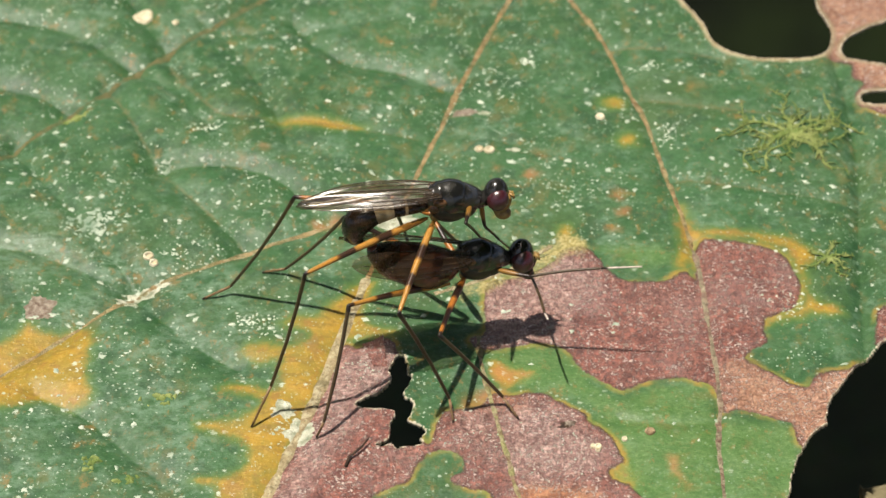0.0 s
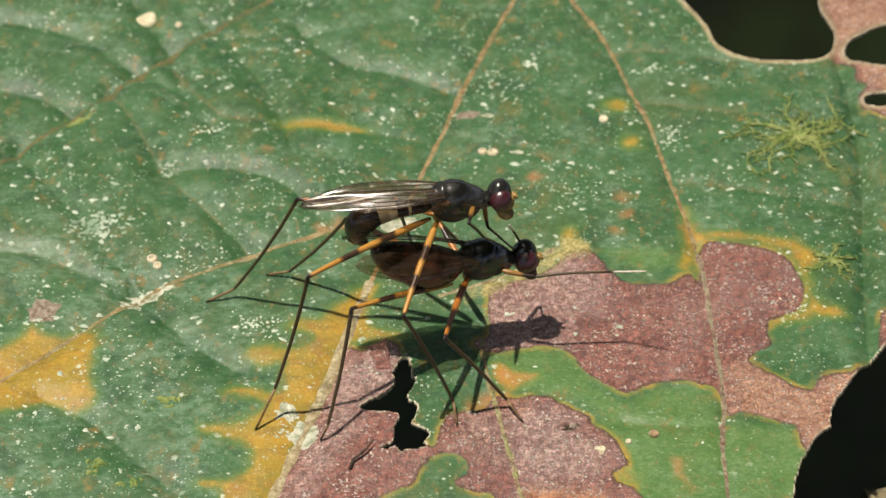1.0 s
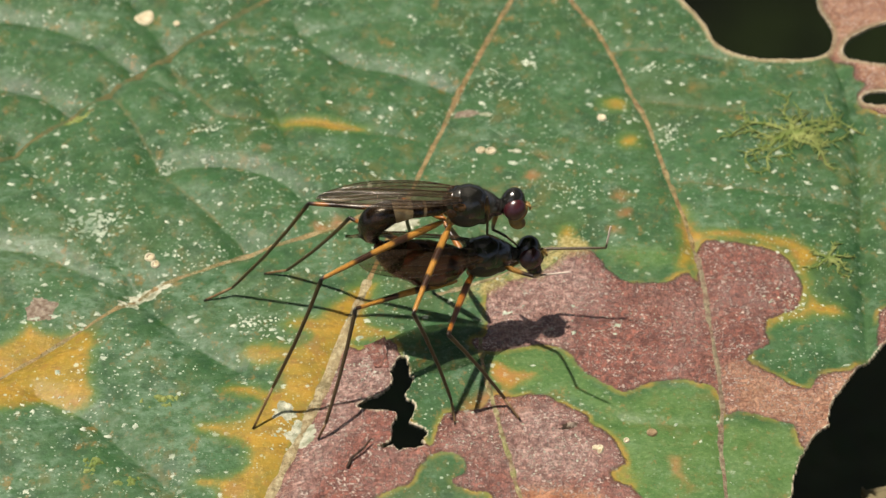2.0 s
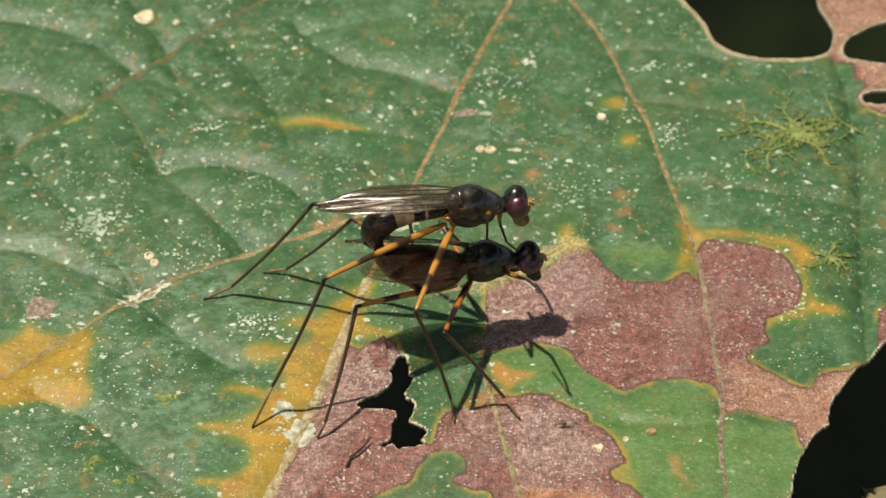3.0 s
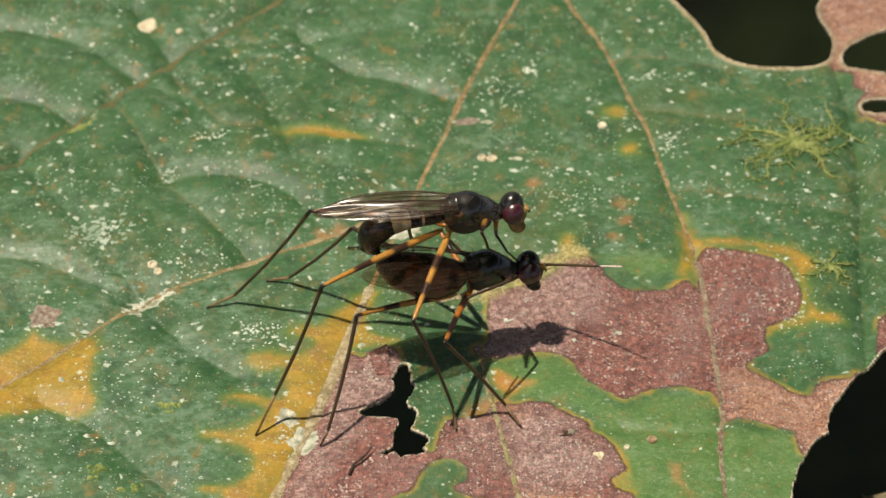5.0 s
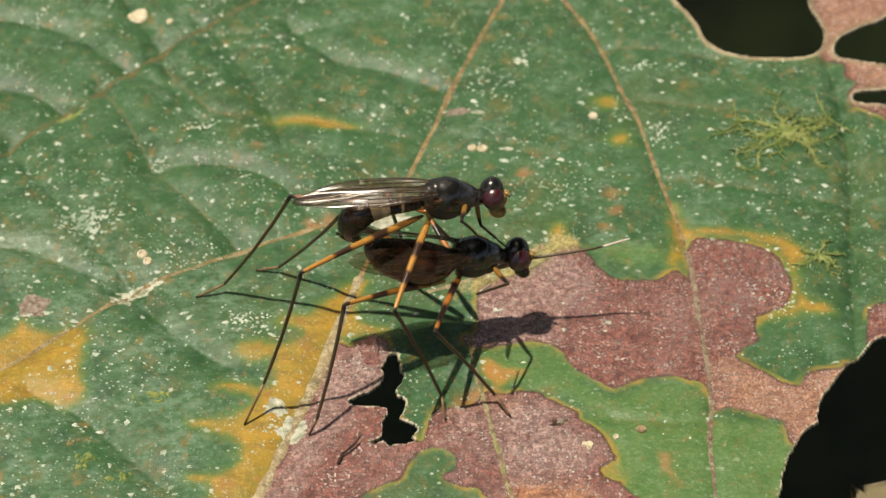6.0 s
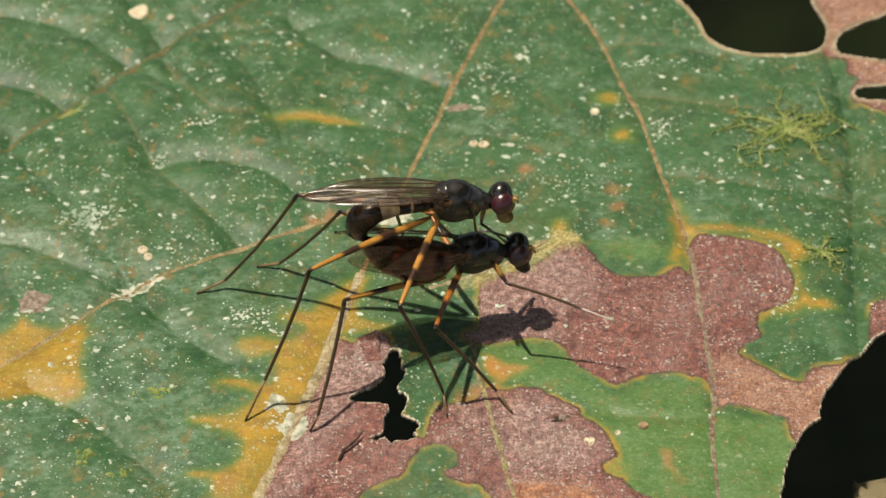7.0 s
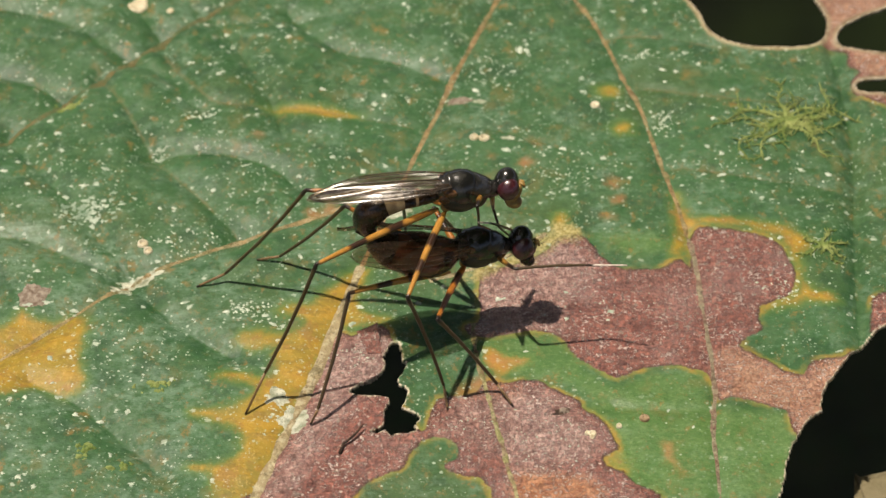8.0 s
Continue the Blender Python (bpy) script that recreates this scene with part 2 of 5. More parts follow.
GREY_LOW = [(0.5, -12.5), (3.3, -11.2), (5.7, -11.1), (7.6, -13.3), (7.8, -15.8), (4.6, -16.6), (2.7, -15.5)]
GREY_LEFT = [(-5.5, -8.2), (-2.8, -7.0), (-2.1, -8.6), (-2.7, -10.6), (-4.1, -11.6), (-5.2, -14.0), (-7.3, -18.0), (-8.7, -18.0), (-7.2, -14.4), (-6.2, -11.2)]
# brighter lower left of the blade: heavier pale sheen in the colour
SCUFF_SHEEN = [(-26.7, 1.8), (-21.2, 2.7), (-13.9, 0.5), (-8.0, -1.7), (-5.7, 1.8), (-4.4, -1.2), (-9.2, -8.2), (-10.4, -12.9), (-12.4, -20.1), (-23.7, -20.1)]
LIME_LOW = [(2.5, -7.5), (6.4, -7.4), (8.0, -10.0), (9.1, -10.7), (11.5, -9.8), (13.9, -10.2), (14.1, -12.3), (17.6, -13.1), (17.2, -18.0), (9.0, -18.0), (8.7, -13.6), (6.2, -10.8), (4.2, -10.4)]
LIME_UP = [(6.9, -0.4), (8.5, 1.0), (12.5, 0.7), (13.0, -1.7), (10.2, -2.4), (8.7, -1.6)]
PALE_EDGE = [(-0.1, -4.4), (0.5, -3.4), (2.0, -2.2), (3.5, -1.2), (4.9, -0.0), (6.2, 1.3), (7.7, 1.1), (8.1, -0.2), (6.7, -1.3), (4.7, -2.6), (2.9, -3.5), (1.1, -4.6)]
HOLE_TOP = [(13.95, 23.47), (14.34, 21.1), (14.94, 19.99), (15.52, 18.68), (15.97, 17.13), (16.8, 16.26), (17.77, 15.85), (19.41, 15.7), (21.07, 15.75), (22.1, 16.1), (22.66, 16.92), (22.99, 18.16), (22.77, 19.2), (22.41, 20.25), (22.35, 21.31), (22.47, 23.47)]
HOLE_SIDE = [(23.47, 16.72), (23.86, 17.54), (25.03, 18.37), (26.39, 19.09), (28.25, 19.93), (27.62, 15.19), (25.92, 15.34), (24.69, 15.55), (23.74, 15.9)]
HOLE_SLIT = [(24.05, 12.31), (24.52, 12.7), (25.61, 12.85), (27.31, 12.85), (27.12, 11.43), (25.46, 11.63), (24.4, 11.72)]
MARGIN = [(25.38, -6.15), (23.71, -6.47), (22.98, -6.87), (22.51, -7.28), (21.89, -8.07), (21.2, -8.94), (20.64, -9.81), (20.14, -10.58), (19.74, -11.35), (19.45, -12.23), (19.45, -12.72), (18.7, -13.32), (18.15, -14.29), (17.77, -14.96), (17.44, -15.95), (17.21, -16.57), (17.06, -17.57), (16.42, -19.34), (14.96, -26.4), (29.49, -26.4), (33.09, -6.15)]
HOLE_MID = [(-2.44, -8.03), (-2.03, -8), (-1.9, -8.55), (-1.81, -9.26), (-1.63, -9.45), (-1.83, -10.12), (-2.06, -10.54), (-1.94, -10.97), (-1.67, -11.08), (-1.53, -11.39), (-1.67, -12.04), (-1.86, -12.42), (-1.37, -12.68), (-0.91, -13.02), (-0.88, -13.25), (-1.17, -13.62), (-1.05, -13.92), (-1.39, -14.07), (-2.33, -14.18), (-2.5, -13.85), (-2.95, -14.07), (-3.29, -14.03), (-2.65, -13.51), (-2.69, -12.61), (-2.44, -12.23), (-2.36, -11.81), (-2.99, -11.66), (-3.71, -11.62), (-4.44, -11.39), (-3.93, -10.93), (-3.24, -10.58), (-2.84, -10.12), (-2.65, -9.49), (-2.74, -9.02), (-2.55, -8.51)]
MIDRIB = [(4.7, 23.3), (4.1, 21.7), (1.5, 15.0), (-1.4, 6.3), (-4.1, -2.1), (-6.5, -10.6), (-8.9, -17.7), (-9.7, -20.1)]
VEIN_RIGHT = [(6.91, 23.47), (7.69, 21.31), (8.79, 19.09), (9.69, 16.72), (10.66, 13.1), (11.58, 10.18), (12.11, 7.34), (12.72, 4.35), (13.19, 2.11), (13.49, 0.14)]
VEIN_DOWN = [(13.49, 0.14), (13.77, -1.79), (13.91, -4.1), (14.02, -6.55), (14.13, -9.73), (14.1, -11.66), (13.86, -13.92), (13.86, -16.13), (13.86, -18.28)]
VEIN_FAR = [(22.7, 18.0), (23.0, 16.0), (23.3, 12.0), (23.3, 6.3), (22.6, -0.4), (22.0, -8.2)]
VEIN_PALE = [(-0.4, -3.5), (1.4, -2.7), (2.8, -2.1), (4.3, -1.2), (5.9, 0.1)]
VEIN_LOW = [(1.83, -6.55), (1.99, -8.55), (2.48, -11.08), (2.96, -13.55), (3.4, -15.77), (3.79, -17.39), (4.04, -18.64)]
VEIN_UP = [(-9.1, 23.3), (-11.2, 21.2), (-16.1, 16.8), (-21.5, 11.3), (-25.0, 7.9), (-27.5, 5.4)]
VEIN_LEFT = [(-2.6, 4.5), (-6.0, 2.2), (-10.8, 0.0), (-16.1, -2.9), (-20.5, -6.8), (-24.5, -10.2)]
R1 = [(-27.8, 19.9), (-23.7, 19.1), (-21.2, 17.8), (-19.0, 15.7), (-15.9, 13.5)]
R2 = [(-27.1, 14.0), (-23.7, 13.0), (-21.5, 11.5)]
R3 = [(-18.8, 21.2), (-17.0, 18.0), (-16.0, 16.0), (-14.6, 11.5), (-13.4, 10.3)]
R4 = [(-19.5, 13.5), (-17.9, 10.8), (-16.7, 8.2), (-15.3, 5.8), (-12.9, 3.1), (-10.9, 0.5)]
R5 = [(-24.4, 8.6), (-23.1, 6.8), (-21.1, 4.0), (-18.2, 0.0), (-16.4, -2.5)]
R6 = [(-16.0, 15.5), (-14.1, 12.5), (-12.4, 10.8), (-9.2, 10.5), (-4.6, 9.8), (-1.4, 9.1)]
R7 = [(-12.9, 18.0), (-11.3, 15.0), (-9.5, 11.0), (-8.7, 8.2)]
R8 = [(-8.9, 19.1), (-6.1, 16.0), (-2.8, 15.0), (0.2, 13.5)]
R9 = [(-16.6, 6.5), (-12.2, 6.8), (-8.9, 5.4), (-7.0, 3.1)]
R10 = [(-25.0, 0.5), (-22.2, 0.0), (-19.9, -1.2), (-17.0, -2.7)]
R11 = [(-16.0, -3.8), (-13.4, -6.6), (-10.6, -8.6)]
R12 = [(-21.0, -10.2), (-17.9, -12.1), (-15.7, -14.4), (-13.5, -16.6)]
R13 = [(9.2, 16.5), (12.5, 16.6), (16.1, 15.7)]
R14 = [(12.0, 5.4), (16.2, 4.9), (22.3, 3.8)]
R15 = [(0.5, 9.6), (3.7, 8.4), (7.2, 6.8), (8.4, 5.8)]
R16 = [(11.9, 12.0), (14.5, 11.5), (17.7, 11.0), (22.1, 10.5)]
R17 = [(8.8, -12.3), (11.3, -12.7), (13.8, -12.5)]
R18 = [(-15.4, 20.1), (-12.2, 18.0), (-7.5, 18.6), (-2.8, 19.6)]
FLAP = [(-3.6, -8.7, 0.00), (-4.2, -7.15, 0.00), (-2.85, -8.75, 0.2), (-3.1, -7.0, 0.55)]
YELLOW_DOTS = [(10.43, 8.61, 0.42), (9.78, 11.77, 0.45)]
RUST_DOTS = [(4.86, 5.81, 0.42), (5.44, 7.62, 0.32), (9.73, 4.13, 0.5), (9.97, 2.69, 0.4), (9.26, 1.45, 0.4), (-6.78, 2.07, 0.6), (-5.96, 2.51, 0.5), (-4.68, 11.63, 0.3), (-10.03, 8.18, 0.3), (13.33, 1.89, 0.5), (3.04, 6.41, 0.25)]
LEAF_OUTLINE = [(-58, 5), (-50, 24), (-30, 38), (-6, 43), (16, 40), (33, 30), (39, 14), (37, 0), (30, -16), (17, -30), (-4, -37), (-28, -33), (-48, -18)]
RIBS = [(r, 0.0) for r in (R4, R6, R13, R14, R16)]
VEINS = [(MIDRIB, 0.3, 0.8), (VEIN_RIGHT, 0.28, 0.7), (VEIN_DOWN, 0.16, 0.5), (VEIN_FAR, 0.5, 0.6), (VEIN_UP, 0.42, 0.9), (VEIN_LEFT, 0.46, 0.9)] + [(r, 0.46, 0.8) for r in (R1, R2, R3, R4, R5, R7, R8, R9, R10, R11, R12)] + [(r, 0.14, 0.5) for r in (R6, R13, R14, R15, R16, R17, R18)]


def curve_points(pts, closed, per=8):
    """Rounds a coarse outline by a Catmull-Rom spline."""
    p = np.array(pts, float)
    n = len(p)
    get = (lambda i: p[i % n]) if closed else (lambda i: p[min(max(i, 0), n - 1)])
    out = []
    for i in range(n if closed else n - 1):
        a, b, c, d = get(i - 1), get(i), get(i + 1), get(i + 2)
        for k in range(per):
            u = k / per
            out.append(0.5 * (2 * b + (c - a) * u + (2 * a - 5 * b + 4 * c - d) * u * u + (3 * b - a - 3 * c + d) * u ** 3))
    if not closed:
        out.append(p[-1])
    return np.array(out)


def seg_distance(X, Y, pts, closed):
    best = np.full(X.shape, 1e9)
    n = len(pts)
    for i in range(n if closed else n - 1):
        (ax, ay), (bx, by) = pts[i], pts[(i + 1) % n]
        dx, dy = bx - ax, by - ay
        u = np.clip(((X - ax) * dx + (Y - ay) * dy) / (dx * dx + dy * dy + 1e-12), 0, 1)
        best = np.minimum(best, (X - ax - u * dx) ** 2 + (Y - ay - u * dy) ** 2)
    return np.sqrt(best)


def signed(X, Y, outline, reach=4.0, per=4):
    """Distance to an outline, positive inside, capped at reach."""
    pts = curve_points(outline, True, per)
    out = np.full(X.shape, -reach)
    lo, hi = pts.min(0) - reach, pts.max(0) + reach
    near = (X > lo[0]) & (X < hi[0]) & (Y > lo[1]) & (Y < hi[1])
    x, y = X[near], Y[near]
    inside = np.zeros(x.shape, bool)
    n = len(pts)
    for i in range(n):
        (ax, ay), (bx, by) = pts[i], pts[(i + 1) % n]
        cross = ((ay > y) != (by > y)) & (x < (bx - ax) * (y - ay) / (by - ay + 1e-12) + ax)
        inside ^= cross
    d = np.minimum(seg_distance(x, y, pts, True), reach)
    out[near] = np.where(inside, d, -d)
    return out


def vein_distance(X, Y, line, reach=3.0):
    pts = curve_points(line, False, 4)
    out = np.full(X.shape, reach)
    lo, hi = pts.min(0) - reach, pts.max(0) + reach
    near = (X > lo[0]) & (X < hi[0]) & (Y > lo[1]) & (Y < hi[1])
    out[near] = np.minimum(seg_distance(X[near], Y[near], pts, False), reach)
    return out


LATTICE = np.random.default_rng(7).random((256, 256))


def smooth_noise(X, Y, scale, octaves=3):
    """Value noise in -1..1, scale in waves per millimetre."""
    total, amp, norm = np.zeros(np.shape(X)), 1.0, 0.0
    for o in range(octaves):
        x, y = np.asarray(X) * scale + 37.3 * o + 100, np.asarray(Y) * scale + 11.7 * o + 100
        i, j = np.floor(x).astype(int), np.floor(y).astype(int)
        u, v = x - i, y - j
        u, v = u * u * (3 - 2 * u), v * v * (3 - 2 * v)
        g = lambda a, b: LATTICE[a % 256, b % 256]
        total += amp * ((g(i, j) * (1 - u) + g(i + 1, j) * u) * (1 - v) + (g(i, j + 1) * (1 - u) + g(i + 1, j + 1) * u) * v)
        norm, amp, scale = norm + amp, amp * 0.5, scale * 2
    return total / norm * 2 - 1


def leaf_height(X, Y):
    """The blade's gentle swell and the quilting between its veins, in millimetres."""
    X, Y = np.asarray(X, float), np.asarray(Y, float)
    z = 0.35 * smooth_noise(X, Y, 0.07, 2)
    for line, depth, width in VEINS:
        d = vein_distance(X, Y, line) / width
        z -= depth * (0.55 * np.exp(-d * d) + 0.45 * np.exp(-d * 1.6))
    z += 0.07 * smooth_noise(X, Y, 0.55, 4)
    return z


def leaf_axis(lo, hi, fine_lo, fine_hi, step_mm):
    mid = np.arange(fine_lo, fine_hi + 1e-6, step_mm)
    left, right, s, x = [], [], step_mm, fine_lo
    while x > lo:
        s *= 1.25
        x -= min(s, 2.0)
        left.append(x)
    s, x = step_mm, mid[-1]
    while x < hi:
        s *= 1.25
        x += min(s, 2.0)
        right.append(x)
    return np.array(left[::-1] + list(mid) + right)


def leaf_material():
    m, nt, b = shader("blotched_leaf", 0.42, 0.34)
    fine, mid, big = tex_noise(nt, 6.0, 4), tex_noise(nt, 1.1, 5, 0.6, seed=2.0), tex_noise(nt, 0.16, 4, seed=5.0)
    wob = math_node(nt, "MULTIPLY_ADD", mid, 1.1, -0.55)
    wob2 = math_node(nt, "MULTIPLY_ADD", fine, 0.4, -0.2)
    both = math_node(nt, "ADD", wob, wob2)
    # living tissue: bluish and olive drifts, darker between the finest veins
    hue = tex_noise(nt, 0.1, 4, 0.6, seed=41.0)
    green = mix_rgb(nt, step(nt, big, 0.35, 0.65), (0.02, 0.078, 0.02), (0.036, 0.108, 0.036))
    green = mix_rgb(nt, math_node(nt, "MULTIPLY", step(nt, hue, 0.5, 0.64), 0.55), green, (0.058, 0.098, 0.026))
    green = mix_rgb(nt, step(nt, mid, 0.4, 0.75), green, (0.06, 0.124, 0.05))
    streak = tex_noise(nt, 1.3, 5, 0.65, stretch=(0.6, 1.3, 1), seed=12.0)
    green = mix_rgb(nt, math_node(nt, "MULTIPLY", step(nt, streak, 0.5, 0.75), 0.5), green, (0.016, 0.07, 0.02))
    grain = tex_noise(nt, 4.2, 5, 0.75, stretch=(0.8, 1.2, 1), seed=51.0)
    green = mix_rgb(nt, math_node(nt, "MULTIPLY", step(nt, grain, 0.52, 0.7), 0.45), green, (0.1, 0.19, 0.1))
    green = mix_rgb(nt, math_node(nt, "MULTIPLY", math_node(nt, "SUBTRACT", 1.0, step(nt, grain, 0.34, 0.47)), 0.5), green, (0.014, 0.05, 0.014))
    # pale scuffs and the blade's whitish sheen, both mixed into the colour
    sheen_zone = step(nt, attr(nt, "scuff_sheen"), -3.5, 3.0)
    film = math_node(nt, "MULTIPLY", step(nt, math_node(nt, "MULTIPLY_ADD", sheen_zone, 0.1, tex_noise(nt, 0.3, 6, 0.7, seed=9.0)), 0.5, 0.66), step(nt, tex_noise(nt, 2.4, 5, 0.75, stretch=(0.7, 1.2, 1), seed=3.0), 0.38, 0.66))
    green = mix_rgb(nt, math_node(nt, "MULTIPLY", film, 0.5), green, (0.2, 0.3, 0.215))
    smut = math_node(nt, "MULTIPLY", step(nt, tex_noise(nt, 0.55, 5, 0.7, seed=17.0), 0.49, 0.64), 0.6)
    green = mix_rgb(nt, smut, green, (0.014, 0.055, 0.02))
    scuff_sheen = math_node(nt, "MULTIPLY", step(nt, tex_noise(nt, 1.4, 5, 0.75, stretch=(0.8, 1.1, 1), seed=19.0), 0.53, 0.68), 0.45)
    green = mix_rgb(nt, scuff_sheen, green, (0.13, 0.215, 0.145))
    # yellow-green and yellow zones
    yel = math_node(nt, "ADD", attr(nt, "yellow"), math_node(nt, "MULTIPLY", both, 0.75))
    col = mix_rgb(nt, math_node(nt, "MULTIPLY", step(nt, yel, -0.65, 0.1), 0.75), green, (0.085, 0.155, 0.03))
    ymix = mix_rgb(nt, step(nt, tex_noise(nt, 0.9, 5, seed=6.0), 0.35, 0.65), (0.26, 0.185, 0.02), (0.36, 0.215, 0.024))
    ymix = mix_rgb(nt, math_node(nt, "MULTIPLY", step(nt, streak, 0.48, 0.66), 0.7), ymix, (0.17, 0.11, 0.018))
    ymix = mix_rgb(nt, math_node(nt, "MULTIPLY", step(nt, tex_noise(nt, 0.45, 5, 0.7, seed=23.0), 0.49, 0.6), 0.65), ymix, (0.19, 0.17, 0.035))
    ymix = mix_rgb(nt, math_node(nt, "MULTIPLY", step(nt, tex_noise(nt, 0.8, 5, 0.7, seed=27.0), 0.53, 0.62), 0.65), ymix, (0.27, 0.135, 0.03))
    ymix = mix_rgb(nt, math_node(nt, "MULTIPLY", step(nt, tex_noise(nt, 4.0, 4, 0.7, seed=33.0), 0.54, 0.66), 0.45), ymix, (0.5, 0.34, 0.1))
    col = mix_rgb(nt, step(nt, yel, -0.2, 0.4), col, ymix)
    lime = step(nt, math_node(nt, "ADD", attr(nt, "lime"), both), -0.5, 0.7)
    col = mix_rgb(nt, math_node(nt, "MULTIPLY", lime, 0.5), col, mix_rgb(nt, mid, (0.06, 0.16, 0.03), (0.13, 0.22, 0.05)))
    col = mix_rgb(nt, math_node(nt, "MULTIPLY", math_node(nt, "MULTIPLY", step(nt, grain, 0.5, 0.68), lime), 0.4), col, (0.2, 0.27, 0.1))
    col = mix_rgb(nt, math_node(nt, "MULTIPLY", math_node(nt, "MULTIPLY", math_node(nt, "SUBTRACT", 1.0, step(nt, grain, 0.32, 0.48)), lime), 0.5), col, (0.03, 0.085, 0.015))
    # rust flecks lie in the living tissue, drawn out along the fine veins
    for scale, seed, lo, tint, amount in ((0.95, 3.1, 0.6, (0.24, 0.14, 0.036), 0.65), (1.9, 7.7, 0.6, (0.23, 0.13, 0.036), 0.6), (0.5, 4.4, 0.58, (0.14, 0.12, 0.035), 0.45)):
        rust = step(nt, tex_noise(nt, scale, 5, 0.7, stretch=(1.15, 0.9, 1), seed=seed), lo - 0.03, lo + 0.09)
        where = step(nt, tex_noise(nt, 0.22, 4, 0.6, seed=seed + 2), 0.34, 0.54)
        col = mix_rgb(nt, math_node(nt, "MULTIPLY", math_node(nt, "MULTIPLY", rust, where), amount), col, tint)
    ember = step(nt, math_node(nt, "ADD", attr(nt, "rust"), both), -0.2, 0.6)
    col = mix_rgb(nt, math_node(nt, "MULTIPLY", ember, 0.55), col, mix_rgb(nt, step(nt, mid, 0.4, 0.6), (0.36, 0.17, 0.035), (0.42, 0.15, 0.06)))
    # dead tissue with a yellow rim
    dead = math_node(nt, "ADD", attr(nt, "dead"), math_node(nt, "MULTIPLY", both, 0.5))
    rim = math_node(nt, "MULTIPLY", math_node(nt, "MULTIPLY", step(nt, dead, -0.42, -0.06), 0.85), step(nt, tex_noise(nt, 0.4, 4, seed=1.0), 0.4, 0.6))
    col = mix_rgb(nt, rim, col, mix_rgb(nt, step(nt, mid, 0.4, 0.62), (0.22, 0.21, 0.04), (0.31, 0.19, 0.03)))
    weave = math_node(nt, "MAXIMUM", tex_noise(nt, 5.2, 4, 0.7, stretch=(0.35, 1.7, 1), seed=8.0), tex_noise(nt, 4.6, 4, 0.7, stretch=(1.9, 0.4, 1), seed=18.0))
    fibre = math_node(nt, "MULTIPLY_ADD", weave, 0.5, math_node(nt, "MULTIPLY_ADD", tex_noise(nt, 2.8, 5, 0.75, seed=21.0), 0.55, -0.055))
    brown = mix_rgb(nt, step(nt, fibre, 0.4, 0.66), (0.105, 0.035, 0.026), (0.42, 0.15, 0.103))
    brown = mix_rgb(nt, math_node(nt, "MULTIPLY", step(nt, tex_noise(nt, 0.35, 4, seed=14.0), 0.48, 0.66), 0.5), brown, mix_rgb(nt, fibre, (0.12, 0.062, 0.054), (0.36, 0.22, 0.195)))
    tanned = mix_rgb(nt, step(nt, fibre, 0.4, 0.64), (0.25, 0.11, 0.06), (0.53, 0.31, 0.195))
    tanned = mix_rgb(nt, math_node(nt, "MULTIPLY", ember, 0.8), tanned, mix_rgb(nt, step(nt, fibre, 0.4, 0.62), (0.25, 0.085, 0.035), (0.52, 0.24, 0.11)))
    brown = mix_rgb(nt, step(nt, math_node(nt, "ADD", attr(nt, "tan"), both), -0.5, 0.6), brown, tanned)
    pallid = step(nt, math_node(nt, "ADD", attr(nt, "grey"), math_node(nt, "MULTIPLY", both, 1.5)), -0.6, 0.9)
    brown = mix_rgb(nt, math_node(nt, "MULTIPLY", pallid, 0.8), brown, mix_rgb(nt, step(nt, fibre, 0.43, 0.62), (0.2, 0.108, 0.092), (0.64, 0.45, 0.39)))
    brown = mix_rgb(nt, math_node(nt, "MULTIPLY", step(nt, tex_noise(nt, 0.28, 5, 0.65, seed=61.0), 0.5, 0.64), 0.55), brown, mix_rgb(nt, step(nt, fibre, 0.43, 0.62), (0.07, 0.02, 0.014), (0.27, 0.085, 0.055)))
    # pale grains: surface grains and the dead fibres' glints, put into the colour
    glint_grit = step(nt, tex_noise(nt, 6.0, 3, 0.7, seed=11.0), 0.51, 0.63)
    brown = mix_rgb(nt, math_node(nt, "MULTIPLY", math_node(nt, "MULTIPLY", glint_grit, step(nt, mid, 0.35, 0.6)), 0.9), brown, (0.74, 0.6, 0.52))
    drift = step(nt, tex_noise(nt, 0.22, 3, 0.6, seed=31.0), 0.42, 0.62)
    brown = mix_rgb(nt, math_node(nt, "MULTIPLY", drift, 0.2), brown, mix_rgb(nt, step(nt, fibre, 0.43, 0.62), (0.2, 0.075, 0.05), (0.56, 0.33, 0.26)))
    seam = math_node(nt, "MULTIPLY", math_node(nt, "SUBTRACT", 1.0, step(nt, dead, 0.05, 0.2)), step(nt, mid, 0.35, 0.55))
    brown = mix_rgb(nt, math_node(nt, "MULTIPLY", seam, 0.7), brown, (0.05, 0.022, 0.014))
    col = mix_rgb(nt, step(nt, dead, -0.06, 0.06), col, brown)
    col = mix_rgb(nt, step(nt, math_node(nt, "ADD", attr(nt, "pale"), math_node(nt, "MULTIPLY", both, 2.6)), 0.1, 1.1), col, mix_rgb(nt, step(nt, fine, 0.35, 0.65), (0.22, 0.18, 0.045), (0.42, 0.36, 0.16)))
    # fine ribs, paler than the blade
    rib = math_node(nt, "SUBTRACT", 1.0, step(nt, math_node(nt, "ADD", wob2, attr(nt, "rib")), 0.0, 0.16))
    rib = math_node(nt, "MULTIPLY", rib, step(nt, tex_noise(nt, 0.5, 3, seed=15.0), 0.35, 0.55))
